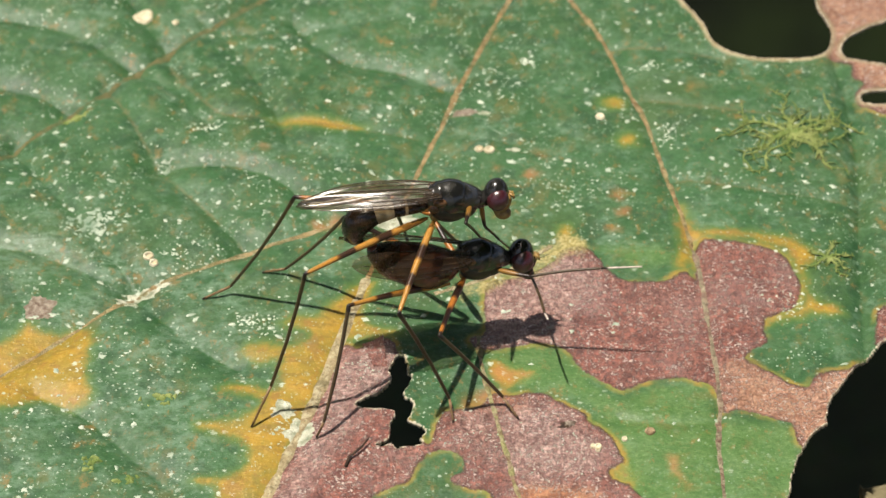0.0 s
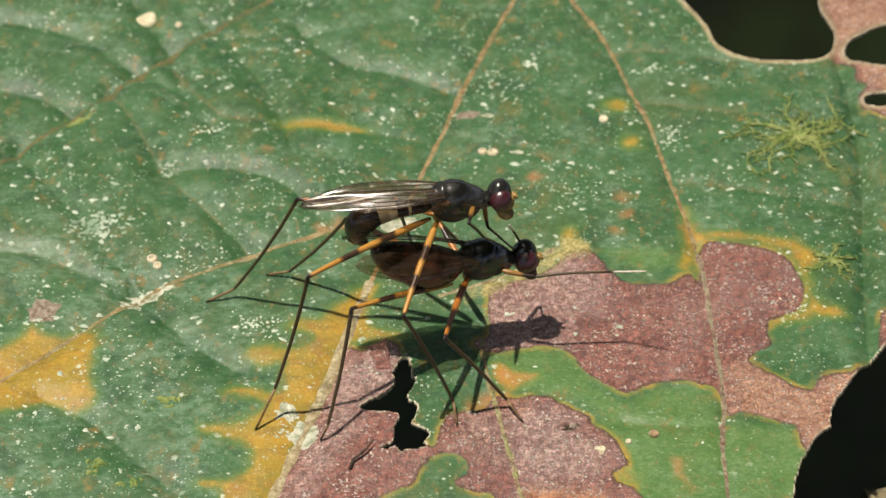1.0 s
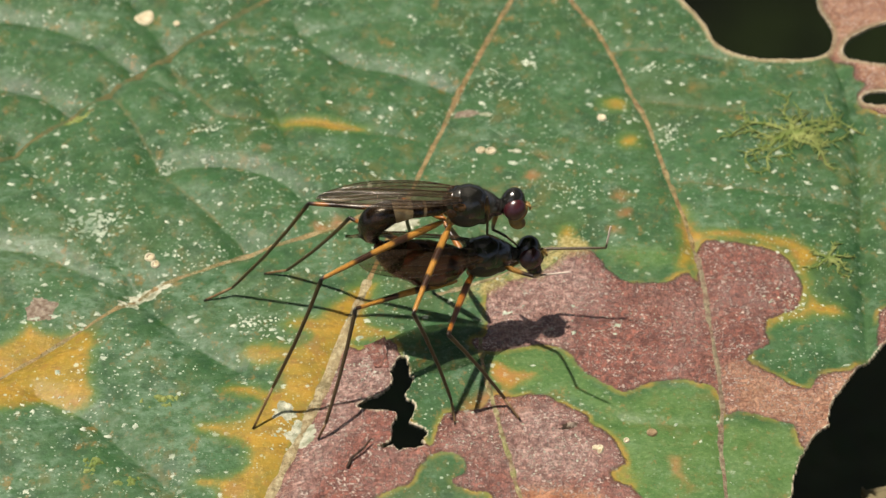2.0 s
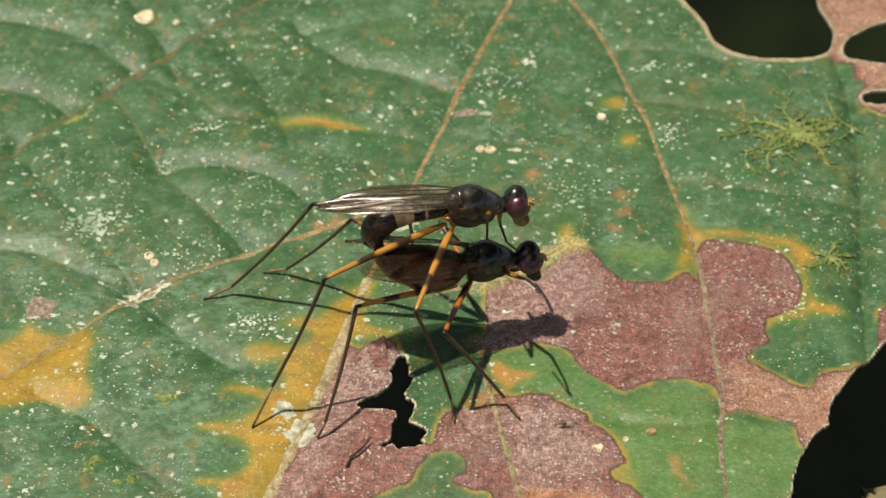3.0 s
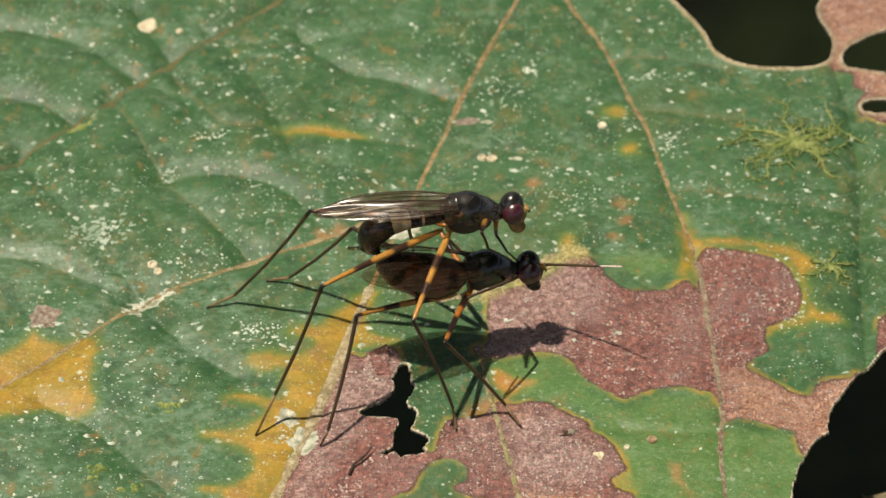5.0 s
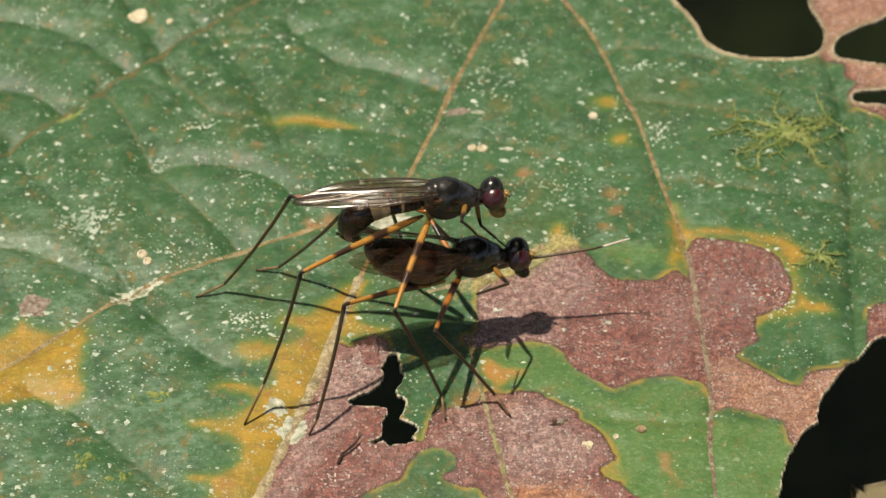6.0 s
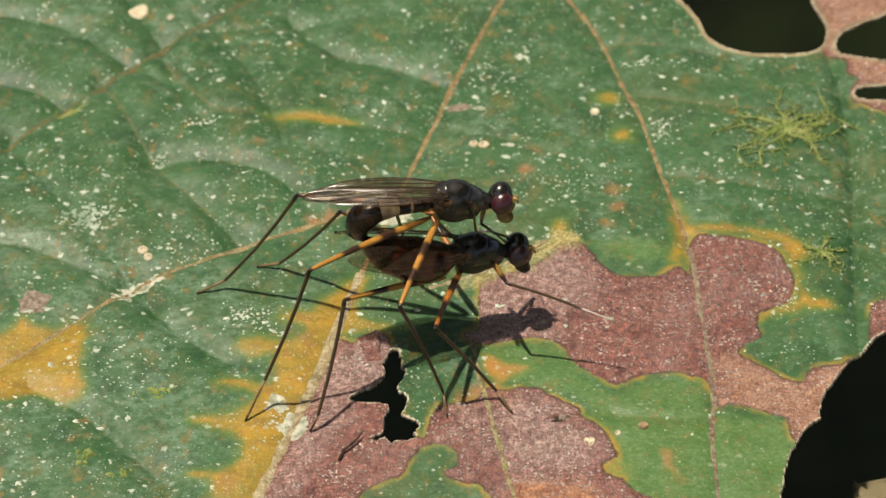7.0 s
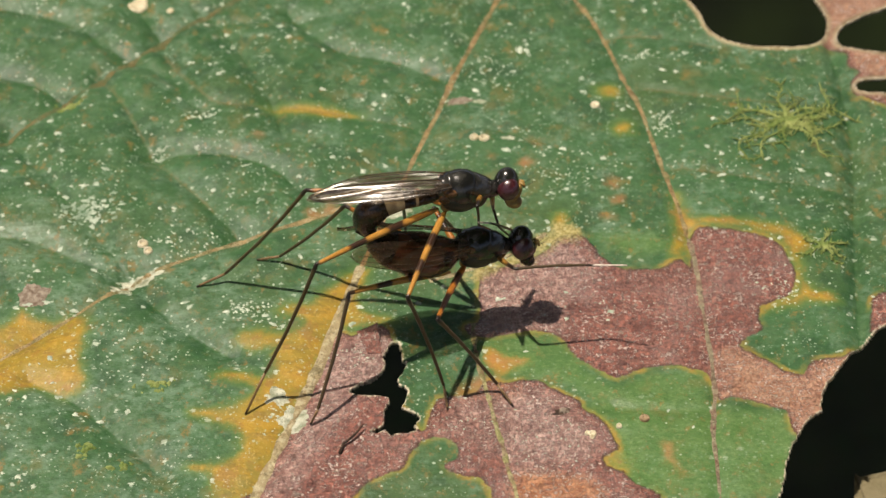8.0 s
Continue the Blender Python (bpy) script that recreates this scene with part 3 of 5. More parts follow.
    col = mix_rgb(nt, math_node(nt, "MULTIPLY", rib, 0.45), col, mix_rgb(nt, fine, (0.13, 0.1, 0.04), (0.25, 0.18, 0.08)))
    # pale flecks
    for scale, seed, keep, size, tint, amount in ((5.5, 8.4, 0.5, 0.3, (0.36, 0.44, 0.33), 0.65), (3.4, 1.2, 0.55, 0.3, (0.44, 0.52, 0.41), 0.7), (1.5, 5.3, 0.62, 0.27, (0.52, 0.58, 0.47), 0.75)):
        dist, rnd = tex_cells(nt, scale, seed)
        sep = nt.nodes.new("ShaderNodeSeparateColor")
        nt.links.new(rnd, sep.inputs[0])
        there = step(nt, sep.outputs[0], keep, keep + 0.02)
        ragged = math_node(nt, "MULTIPLY_ADD", tex_noise(nt, 4.5, 4, 0.7, stretch=(0.6, 1.4, 1), seed=seed + 1), 1.1, math_node(nt, "SUBTRACT", dist, 0.55))
        ragged = math_node(nt, "ADD", ragged, math_node(nt, "MULTIPLY", sep.outputs[1], 0.12))
        spot = math_node(nt, "SUBTRACT", 1.0, step(nt, ragged, size * 0.6, size))
        spot = math_node(nt, "MULTIPLY", math_node(nt, "MULTIPLY", spot, there), amount)
        spot = math_node(nt, "MULTIPLY", spot, step(nt, tex_noise(nt, 0.28, 4, seed=seed), 0.42, 0.56))
        spot = math_node(nt, "MULTIPLY", spot, math_node(nt, "MULTIPLY_ADD", math_node(nt, "MAXIMUM", lime, step(nt, dead, -0.1, 0.1)), -0.65, 1.0))
        col = mix_rgb(nt, spot, col, tint)
    # dry edge of the holes, broad round the upper ones
    brim = math_node(nt, "SUBTRACT", 1.0, step(nt, math_node(nt, "MULTIPLY_ADD", both, 0.5, attr(nt, "brim")), 0.18, 0.42))
    col = mix_rgb(nt, math_node(nt, "MULTIPLY", brim, 0.85), col, mix_rgb(nt, step(nt, mid, 0.4, 0.6), (0.26, 0.19, 0.1), (0.42, 0.34, 0.21)))
    edge = math_node(nt, "ADD", attr(nt, "hole"), wob2)
    col = mix_rgb(nt, math_node(nt, "SUBTRACT", 1.0, step(nt, edge, -0.04, 0.09)), col, (0.55, 0.48, 0.35))
    nt.links.new(col, b.inputs["Base Color"])
    rough = math_node(nt, "MULTIPLY_ADD", math_node(nt, "MULTIPLY_ADD", grain, 0.6, streak), 0.42, 0.16)
    rough = math_node(nt, "ADD", rough, math_node(nt, "MULTIPLY", step(nt, dead, -0.1, 0.1), 0.16))
    nt.links.new(rough, b.inputs["Roughness"])
    sparkle = math_node(nt, "MULTIPLY", math_node(nt, "ADD", glint_grit, fibre), step(nt, dead, -0.1, 0.1))
    relief = math_node(nt, "MULTIPLY_ADD", math_node(nt, "MULTIPLY_ADD", fine, 0.35, math_node(nt, "MULTIPLY", sparkle, 1.5)), 0.5, math_node(nt, "MULTIPLY_ADD", mid, 0.5, math_node(nt, "MULTIPLY", streak, 0.25)))
    bump(nt, b, relief, 0.13)
    glint = node(nt, "ShaderNodeBump", Strength=1.0, Distance=0.09 * MM)
    nt.links.new(math_node(nt, "MULTIPLY_ADD", tex_noise(nt, 4.5, 3, 0.6, seed=25.0), 1.6, weave), glint.inputs["Height"])
    nt.links.new(glint.outputs[0], b.inputs["Coat Normal"])
    nt.links.new(math_node(nt, "MULTIPLY_ADD", step(nt, dead, -0.1, 0.1), 0.6, 0.14), b.inputs["Coat Weight"])
    b.inputs["Coat Roughness"].default_value = 0.2
    return m


LEAF = leaf_material()


def rib_material(name, low, high, crust, crust_share, moss, moss_share):
    """Fibrous vein: two tones along it, crusted and mossy in places."""
    m, nt, b = shader(name, 0.6, 0.35)
    n1, n2 = tex_noise(nt, 0.7, 5, 0.65, seed=2.0), tex_noise(nt, 5.0, 4, seed=6.0)
    col = mix_rgb(nt, step(nt, n1, 0.35, 0.65), low, high)
    col = mix_rgb(nt, math_node(nt, "MULTIPLY", step(nt, n2, 0.5, 0.7), 0.4), col, tuple(min(1.0, 1.5 * c) for c in high))
    col = mix_rgb(nt, math_node(nt, "MULTIPLY", step(nt, tex_noise(nt, 1.3, 4, 0.65, seed=13.0), 0.45, 0.6), moss_share), col, moss)
    col = mix_rgb(nt, math_node(nt, "MULTIPLY", step(nt, tex_noise(nt, 2.4, 5, 0.7, seed=16.0), 0.46, 0.62), crust_share), col, crust)
    nt.links.new(col, b.inputs["Base Color"])
    bump(nt, b, math_node(nt, "ADD", n2, n1), 0.22)
    return m


RIB = rib_material("fibrous_rib", (0.13, 0.08, 0.032), (0.3, 0.19, 0.085), (0.45, 0.36, 0.2), 0.45, (0.09, 0.11, 0.035), 0.6)
RIB_OCHRE = rib_material("ochre_rib", (0.075, 0.085, 0.03), (0.14, 0.11, 0.04), (0.22, 0.2, 0.1), 0.3, (0.06, 0.105, 0.04), 0.7)
RIB_TAN = rib_material("tan_rib", (0.16, 0.11, 0.045), (0.32, 0.22, 0.1), (0.46, 0.4, 0.25), 0.45, (0.09, 0.12, 0.045), 0.55)
RIB_GREEN = rib_material("olive_rib", (0.12, 0.085, 0.055), (0.22, 0.19, 0.12), (0.42, 0.38, 0.25), 0.45, (0.15, 0.06, 0.045), 0.6)
RIB_MOSS = rib_material("mossy_rib", (0.15, 0.15, 0.05), (0.3, 0.28, 0.12), (0.46, 0.4, 0.25), 0.5, (0.16, 0.075, 0.05), 0.85)
RIB_PALE = rib_material("cream_rib", (0.22, 0.16, 0.08), (0.38, 0.31, 0.17), (0.6, 0.54, 0.36), 0.55, (0.1, 0.085, 0.035), 0.6)


def mesh_from(name, verts, faces, material, smooth=True):
    me = bpy.data.meshes.new(name)
    me.from_pydata(verts, [], faces)
    me.materials.append(material)
    if smooth:
        me.polygons.foreach_set("use_smooth", [True] * len(me.polygons))
    me.update()
    return me


def add_field(me, name, values):
    a = me.attributes.new(name, "FLOAT", "POINT")
    a.data.foreach_set("value", np.asarray(values, np.float32))


def build_leaf():
    leaf = tagged(new("leaf"), "large green leaf with brown dead blotches, yellow patches and eaten holes", "leaf")
    xs, ys = leaf_axis(-62, 44, -26.5, 26.8, 0.13), leaf_axis(-40, 46, -19.5, 22.5, 0.14)
    X, Y = np.meshgrid(xs, ys)
    fray = 0.16 * smooth_noise(X, Y, 1.6, 3) + 0.1 * smooth_noise(X + 50, Y, 5.0, 2)
    hole = np.full(X.shape, 4.0)
    for outline, amount in ((HOLE_TOP, 0.3), (HOLE_SIDE, 0.4), (HOLE_SLIT, 0.4), (MARGIN, 0.55), (HOLE_MID, 0.4)):
        hole = np.minimum(hole, -signed(X, Y, outline) + fray * amount - 0.05)
    whole = signed(X, Y, LEAF_OUTLINE, 4.0, 8)
    hole = np.minimum(hole, whole)
    gy, gx = np.gradient(hole, ys, xs)
    g2 = gx * gx + gy * gy + 1e-6
    near = (hole < 0.05) & (hole > -0.3)
    Xs, Ys = X - np.where(near, hole * gx / g2, 0), Y - np.where(near, hole * gy / g2, 0)
    Z = leaf_height(Xs, Ys) + CURL(Xs, Ys, hole)
    dead = np.minimum(signed(X, Y, BROWN_LOW), -signed(X, Y, GREEN_ISLE))
    for outline in (BROWN_MAIN, BROWN_RIGHT, BROWN_TAN, BROWN_EDGE, BROWN_RIM):
        dead = np.maximum(dead, signed(X, Y, outline))
    yellow = np.full(X.shape, -4.0)
    for outline, less in ((YELLOW_LEFT, 0), (YELLOW_RIB, 0), (YELLOW_STREAK, 0.1), (YELLOW_NODE, 0.06), (YELLOW_RIGHT, 0.08), (YELLOW_BUD, 0.15), (YELLOW_LOW, 0.15), (YELLOW_SPOT, 0.2)):
        yellow = np.maximum(yellow, signed(X, Y, outline) - less)
    for x, y, r in YELLOW_DOTS:
        yellow = np.maximum(yellow, r - np.hypot((X - x) * 0.8, Y - y))
    tan = signed(X, Y, BROWN_EDGE) - 0.3
    for outline in (TAN, TAN_LOW, TAN_MID):
        tan = np.maximum(tan, signed(X, Y, outline))
    rust = np.maximum(np.maximum(signed(X, Y, TAN_MID), signed(X, Y, TAN_LOW)), np.maximum(signed(X, Y, YELLOW_BUD) - 0.1, signed(X, Y, RUST_LOW) - 0.65))
    for x, y, r in RUST_DOTS:
        rust = np.maximum(rust, r - np.hypot((X - x) * 0.8, Y - y))
    lime = np.maximum(signed(X, Y, LIME_LOW), signed(X, Y, LIME_UP) - 0.9)
    grey = np.maximum(np.maximum(signed(X, Y, GREY_MAIN), signed(X, Y, GREY_LOW)), signed(X, Y, GREY_LEFT))
    pale, scuff_sheen = signed(X, Y, PALE_EDGE), signed(X, Y, SCUFF_SHEEN)
    brim = np.full(X.shape, 4.0)
    for outline in (HOLE_TOP, HOLE_SIDE, HOLE_SLIT):
        brim = np.minimum(brim, -signed(X, Y, outline))
    rib = np.full(X.shape, 3.0)
    for line, half in RIBS:
        rib = np.minimum(rib, vein_distance(X, Y, line) - half)
    ny, nx = X.shape
    idx = np.arange(nx * ny).reshape(ny, nx)
    mid = 0.25 * (hole[:-1, :-1] + hole[1:, :-1] + hole[:-1, 1:] + hole[1:, 1:])
    keep = mid > 0
    faces = np.stack([idx[:-1, :-1][keep], idx[:-1, 1:][keep], idx[1:, 1:][keep], idx[1:, :-1][keep]], 1)
    used = np.unique(faces)
    remap = np.full(nx * ny, -1)
    remap[used] = np.arange(len(used))
    verts = np.stack([Xs.ravel(), Ys.ravel(), Z.ravel()], 1)[used] * MM
    me = mesh_from("blade", verts.tolist(), remap[faces].tolist(), LEAF)
    for name, f in (("hole", hole), ("dead", dead), ("yellow", yellow), ("tan", tan), ("rib", rib), ("lime", lime), ("pale", pale), ("grey", grey), ("scuff_sheen", scuff_sheen), ("rust", rust), ("brim", brim)):
        add_field(me, name, f.ravel()[used])
    blade = new("blade", me)
    blade.parent = leaf
    thick = blade.modifiers.new("thickness", "SOLIDIFY")
    thick.thickness, thick.offset = 0.22 * MM, -1
    ribs = (("midrib", MIDRIB[:5], 0.34, RIB, 2.2, "tan fibrous midrib"), ("bare_midrib", MIDRIB[4:], 0.4, RIB_PALE, 1.9, "rough cream bare midrib"),
            ("side_vein", VEIN_RIGHT, 0.3, RIB, 2.3, "tan side vein"), ("side_vein", VEIN_DOWN, 0.26, RIB_GREEN, 2.6, "mossy olive side vein across dead tissue"),
            ("side_vein", VEIN_LEFT, 0.36, RIB_TAN, 2.2, "tan side vein"), ("side_vein", VEIN_UP, 0.38, RIB_OCHRE, 2.6, "faint olive-brown side vein"),
            ("side_vein", VEIN_LOW, 0.17, RIB_MOSS, 2.2, "pale mossy side vein"), ("side_vein", VEIN_PALE, 0.13, RIB_PALE, 1.9, "pale cream side vein"))
    for name, line, width, paint, flat, label in ribs:
        pts = curve_points(line, False, 14)
        pts = pts + 0.08 * np.stack([smooth_noise(pts[:, 0], pts[:, 1], 0.8, 3), smooth_noise(pts[:, 1], pts[:, 0], 0.8, 3)], 1)
        h = leaf_height(pts[:, 0], pts[:, 1])
        swell = 1 + 0.8 * smooth_noise(pts[:, 0] * 2, pts[:, 1] * 2, 0.8, 4)
        taper = np.linspace(0.55, 0.45, len(pts)) * width * swell
        sink = 0.4 if flat < 2 else 0.72
        rib = tube(name, [(x, y, z - sink * w) for (x, y), z, w in zip(pts, h, taper)], list(taper), paint, 10, flat)
        part(name, rib, leaf, label)
    return leaf


def build_flap():
    """A torn tongue of dead tissue that curls up beside the middle hole."""
    a0, a1, b0, b1 = (Vector(p) for p in FLAP)
    n, verts, hole = 14, [], []
    for i in range(n + 1):
        u = i / n
        for j in range(n + 1):
            v = j / n
            p = a0.lerp(a1, v).lerp(b0.lerp(b1, v), u)
            ground = float(leaf_height(p.x, p.y))
            lift = p.z * u * v * v + 0.05 * noise.noise(p * 1.5) * u
            p.x += 0.1 * noise.noise(Vector((v * 4, 3, u))) * u
            verts.append(Vector((p.x, p.y, ground + 0.05 * u - 0.02 + lift)) * MM)
            hole.append((1 - u) * 1.3 + 0.6 * (1 - v))
    faces = [(i * (n + 1) + j, i * (n + 1) + j + 1, (i + 1) * (n + 1) + j + 1, (i + 1) * (n + 1) + j) for i in range(n) for j in range(n)]
    me = mesh_from("torn_flap", verts, faces, LEAF)
    for name, value in (("dead", 2.0), ("yellow", -4.0), ("tan", -1.0), ("rib", 3.0), ("lime", -4.0), ("pale", -4.0), ("grey", -1.0), ("scuff_sheen", -4.0), ("rust", -4.0), ("brim", 4.0)):
        add_field(me, name, [value] * len(verts))
    add_field(me, "hole", hole)
    flap = part("torn_flap", me, leaf, "curled torn flap of brown dead tissue")
    thick = flap.modifiers.new("thickness", "SOLIDIFY")
    thick.thickness = 0.1 * MM


def CURL(X, Y, hole):
    """Dry flaps lift a little along the torn edges."""
    return 0.12 * np.exp(-np.maximum(hole, 0) / 0.35) * (hole > -0.5)


# ---- mesh helpers ----
def part(name, me, parent, label=""):
    ob = new(name, me)
    ob.parent = parent
    if label:
        ob["label"] = label
    return ob


def tube(name, pts, radii, material, sides=10, flat=1.0):
    """A limb along points, round in section, with an 'along' field from 0 to 1. Millimetres."""
    p = [Vector(q) for q in pts]
    verts, faces, along = [], [], []
    n = len(p)
    total = sum((p[i + 1] - p[i]).length for i in range(n - 1)) or 1.0
    run, side = 0.0, None
    for i in range(n):
        way = (p[min(i + 1, n - 1)] - p[max(i - 1, 0)]).normalized()
        if side is None:
            ref = Vector((0, 0, 1)) if abs(way.z) < 0.9 else Vector((0, 1, 0))
            side = way.cross(ref).normalized()
        side = (side - way * side.dot(way)).normalized()
        other = way.cross(side)
        if i:
            run += (p[i] - p[i - 1]).length
        for k in range(sides):
            a = 2 * math.pi * k / sides
            verts.append((p[i] + (side * math.cos(a) * flat + other * math.sin(a)) * radii[i]) * MM)
            along.append(run / total)
    for i in range(n - 1):
        for k in range(sides):
            a, b = i * sides + k, i * sides + (k + 1) % sides
            faces.append((a, b, b + sides, a + sides))
    faces.append(tuple(range(sides - 1, -1, -1)))
    faces.append(tuple(range((n - 1) * sides, n * sides)))
    me = mesh_from(name, verts, faces, material)
    add_field(me, "along", along)
    return me


def body_loft(name, rings, materials, pick=None, sides=28, lumps=0.0):
    """A body along x: rings of (x, z, half height, half width). pick(i) names the material of the band after ring i."""
    fine = curve_points(rings, False, 5)
    verts, faces, mats = [], [], []
    m = len(fine)
    for i in range(m):
        x, z, hh, hw = fine[i]
        a0, a1 = fine[max(i - 1, 0)], fine[min(i + 1, m - 1)]
        tang = Vector((a1[0] - a0[0], 0, a1[1] - a0[1])).normalized()
        upv = Vector((-tang.z, 0, tang.x))
        for k in range(sides):
            a = 2 * math.pi * k / sides
            bulge = 1 + lumps * noise.noise(Vector((x * 1.7, math.cos(a) * 2, math.sin(a) * 2)))
            v = Vector((x, 0, z)) + upv * (max(hh, 0.01) * math.sin(a) * bulge) + Vector((0, max(hw, 0.01) * math.cos(a) * bulge, 0))
            verts.append(v * MM)
    for i in range(m - 1):
        for k in range(sides):
            a, b = i * sides + k, i * sides + (k + 1) % sides
            faces.append((a, b, b + sides, a + sides))
            mats.append(pick(i / 5) if pick else 0)
    faces.append(tuple(range(sides - 1, -1, -1)))
    faces.append(tuple(range((m - 1) * sides, m * sides)))
    mats += [0, 0]
    me = mesh_from(name, verts, faces, materials[0])
    for extra in materials[1:]:
        me.materials.append(extra)
    me.polygons.foreach_set("material_index", mats)
    return me


def ball(name, centre, radii, material, turn=(0, 0, 0), seg=20, rings=14):
    bm = bmesh.new()
    bmesh.ops.create_uvsphere(bm, u_segments=seg, v_segments=rings, radius=1.0)
    mat = Matrix.Translation(Vector(centre) * MM) @ Euler([radians(a) for a in turn]).to_matrix().to_4x4() @ Matrix.Diagonal((*[q * MM for q in radii], 1))
    bmesh.ops.transform(bm, matrix=mat, verts=bm.verts)
    me = bpy.data.meshes.new(name)
    bm.to_mesh(me)
    bm.free()
    me.materials.append(material)
    me.polygons.foreach_set("use_smooth", [True] * len(me.polygons))
    return me


def join_meshes(name, meshes):
    bm = bmesh.new()
    mats = []
    for me in meshes:
        start = len(bm.faces)
        bm.from_mesh(me)
        bm.faces.ensure_lookup_table()
        shift = {}
        for i, mt in enumerate(me.materials):
            if mt not in mats:
                mats.append(mt)
            shift[i] = mats.index(mt)
        for f in bm.faces[start:]:
            f.material_index = shift[f.material_index]
    out = bpy.data.meshes.new(name)
    bm.to_mesh(out)
    bm.free()
    for mt in mats:
        out.materials.append(mt)
    return out


def align(a, b, ref):
    """A pose at a whose x axis points to b and whose z axis lies towards ref."""
    x = (b - a).normalized()
    y = ref.cross(x)
    if y.length < 1e-6:
        y = Vector((0, 1, 0)).cross(x)
    y.normalize()
    z = x.cross(y)
    m = Matrix((x, y, z)).transposed().to_4x4()
    m.translation = a * MM
    return m


class Leg:
    """Femur, tibia and tarsus of one leg: three parts of the fly, each with its own pose."""

    def __init__(self, fly, origin, coxa, knee, ankle, tip, mats, thick=1.0):
        self.fly, self.origin = fly, Vector(origin)
        self.coxa, self.knee, self.ankle, self.tip = (Vector(q) for q in (coxa, knee, ankle, tip))
        self.hip = YAW.inverted() @ (self.coxa - self.origin)
        self.l1, self.l2, self.l3 = (self.knee - self.coxa).length, (self.ankle - self.knee).length, (self.tip - self.ankle).length
        l1, l2, l3 = self.l1, self.l2, self.l3
        f = tube("femur", [(l1 * u, 0, 0.05 * l1 * math.sin(math.pi * u) * 0.3) for u in (-0.02, 0.05, 0.15, 0.35, 0.55, 0.75, 0.92, 0.99, 1.01)],
                 [r * thick for r in (0.08, 0.14, 0.18, 0.185, 0.16, 0.135, 0.115, 0.1, 0.04)], mats[0])
        g = tube("tibia", [(l2 * u, 0, -0.02 * l2 * math.sin(math.pi * u)) for u in (-0.015, 0.0, 0.03, 0.1, 0.3, 0.6, 0.9, 0.99, 1.005)],
                 [r * thick for r in (0.05, 0.1, 0.118, 0.105, 0.1, 0.095, 0.09, 0.085, 0.04)], mats[1], 8)
        cuts = [0, 0.42, 0.43, 0.62, 0.63, 0.78, 0.79, 0.9, 0.91, 1.0]
        h = tube("tarsus", [(l3 * u, 0, 0) for u in cuts], [r * thick for r in (0.07, 0.075, 0.055, 0.075, 0.055, 0.075, 0.05, 0.075, 0.05, 0.06)], mats[2], 8)
        self.parts = [part("femur", f, fly), part("tibia", g, fly), part("tarsus", h, fly)]

    def place(self, hip, knee, ankle, tip, inverse):
        """Poses of the three parts in the fly's space."""
        back = self.knee - 0.5 * (self.coxa + self.ankle)
        out = []
        for a, b in ((hip, knee), (knee, ankle), (ankle, tip)):
            out.append(inverse @ align(a, b, back))
        return out

    def bend(self, hip, ankle):
        """The knee between a hip and a fixed ankle, on the side where it was first."""
        way = ankle - hip
        d = min(max(way.length, abs(self.l1 - self.l2) * 1.02), (self.l1 + self.l2) * 0.999)
        way.normalize()
        a = (self.l1 ** 2 - self.l2 ** 2 + d * d) / (2 * d)
        h = math.sqrt(max(self.l1 ** 2 - a * a, 0.0))
        first = self.knee - self.coxa
        side = first - way * first.dot(way)
        return hip + way * a + side.normalized() * h


def wing_mesh(length, width, side, film, droop=0.0):
    """One folded wing from its base at the origin back along -x, with its hind edge outwards. side: 1 left, -1 right."""
    verts, faces = [], []
    nu, nv = 30, 24
    for i in range(nu + 1):
        u = i / nu
        lead = width * 0.16 * math.sin(math.pi * min(u * 1.05, 1)) - width * 0.1 * u
        chord = width * (0.22 + 0.78 * math.sin(math.pi * min(0.06 + u * 0.78, 0.78)) ** 0.8) * (1 - u ** 10) ** 0.5
        for j in range(nv + 1):
            v = j / nv
            y = side * (lead - chord * (v - 0.5))
            z = 0.055 * (math.sin(v * 7.0 + 0.6 + 1.3 * u) + 0.3 * math.sin(v * 15.0 + 2.0 * u)) * (0.6 + 0.4 * u) + 0.24 * math.sin(math.pi * u) + 0.03 * math.sin(11 * u + 5 * v) - 0.35 * (v - 0.5) ** 2 * width - droop * u * u
            verts.append(Vector((-length * u, y, z)) * MM)
    for i in range(nu):
        for j in range(nv):
            a = i * (nv + 1) + j
            faces.append((a, a + 1, a + nv + 2, a + nv + 1))
    return mesh_from("wing", verts, faces, film), nu, nv


def build_wing(fly, base, turn, length, width, side, droop=0.0, swing=0.0, film=WING):
    me, nu, nv = wing_mesh(length, width, side, film, droop)
    wing = part("wing", me, fly, "smoky translucent folded wing with shiny veins")
    lean = Matrix.Rotation(radians(swing), 4, Vector((0, 1, 1)).normalized())
    wing.matrix_basis = Matrix.Translation(Vector(base) * MM) @ lean @ Euler([radians(a) for a in turn]).to_matrix().to_4x4()
    at = lambda i, j: me.vertices[i * (nv + 1) + j].co / MM + Vector((0, 0, 0.015))
    for j0, j1, end in ((0, 0, nu), (3, 5, nu - 1), (8, 11, nu - 1), (15, 19, nu - 3), (nv, nv, nu - 2)):
        pts = [at(i, round(j0 + (j1 - j0) * i / nu)) for i in range(0, end + 1, 2)]
        part("wing_vein", tube("wing_vein", pts, [0.032 - 0.018 * k / len(pts) for k in range(len(pts))], WING_VEIN, 5), wing)
    return wing


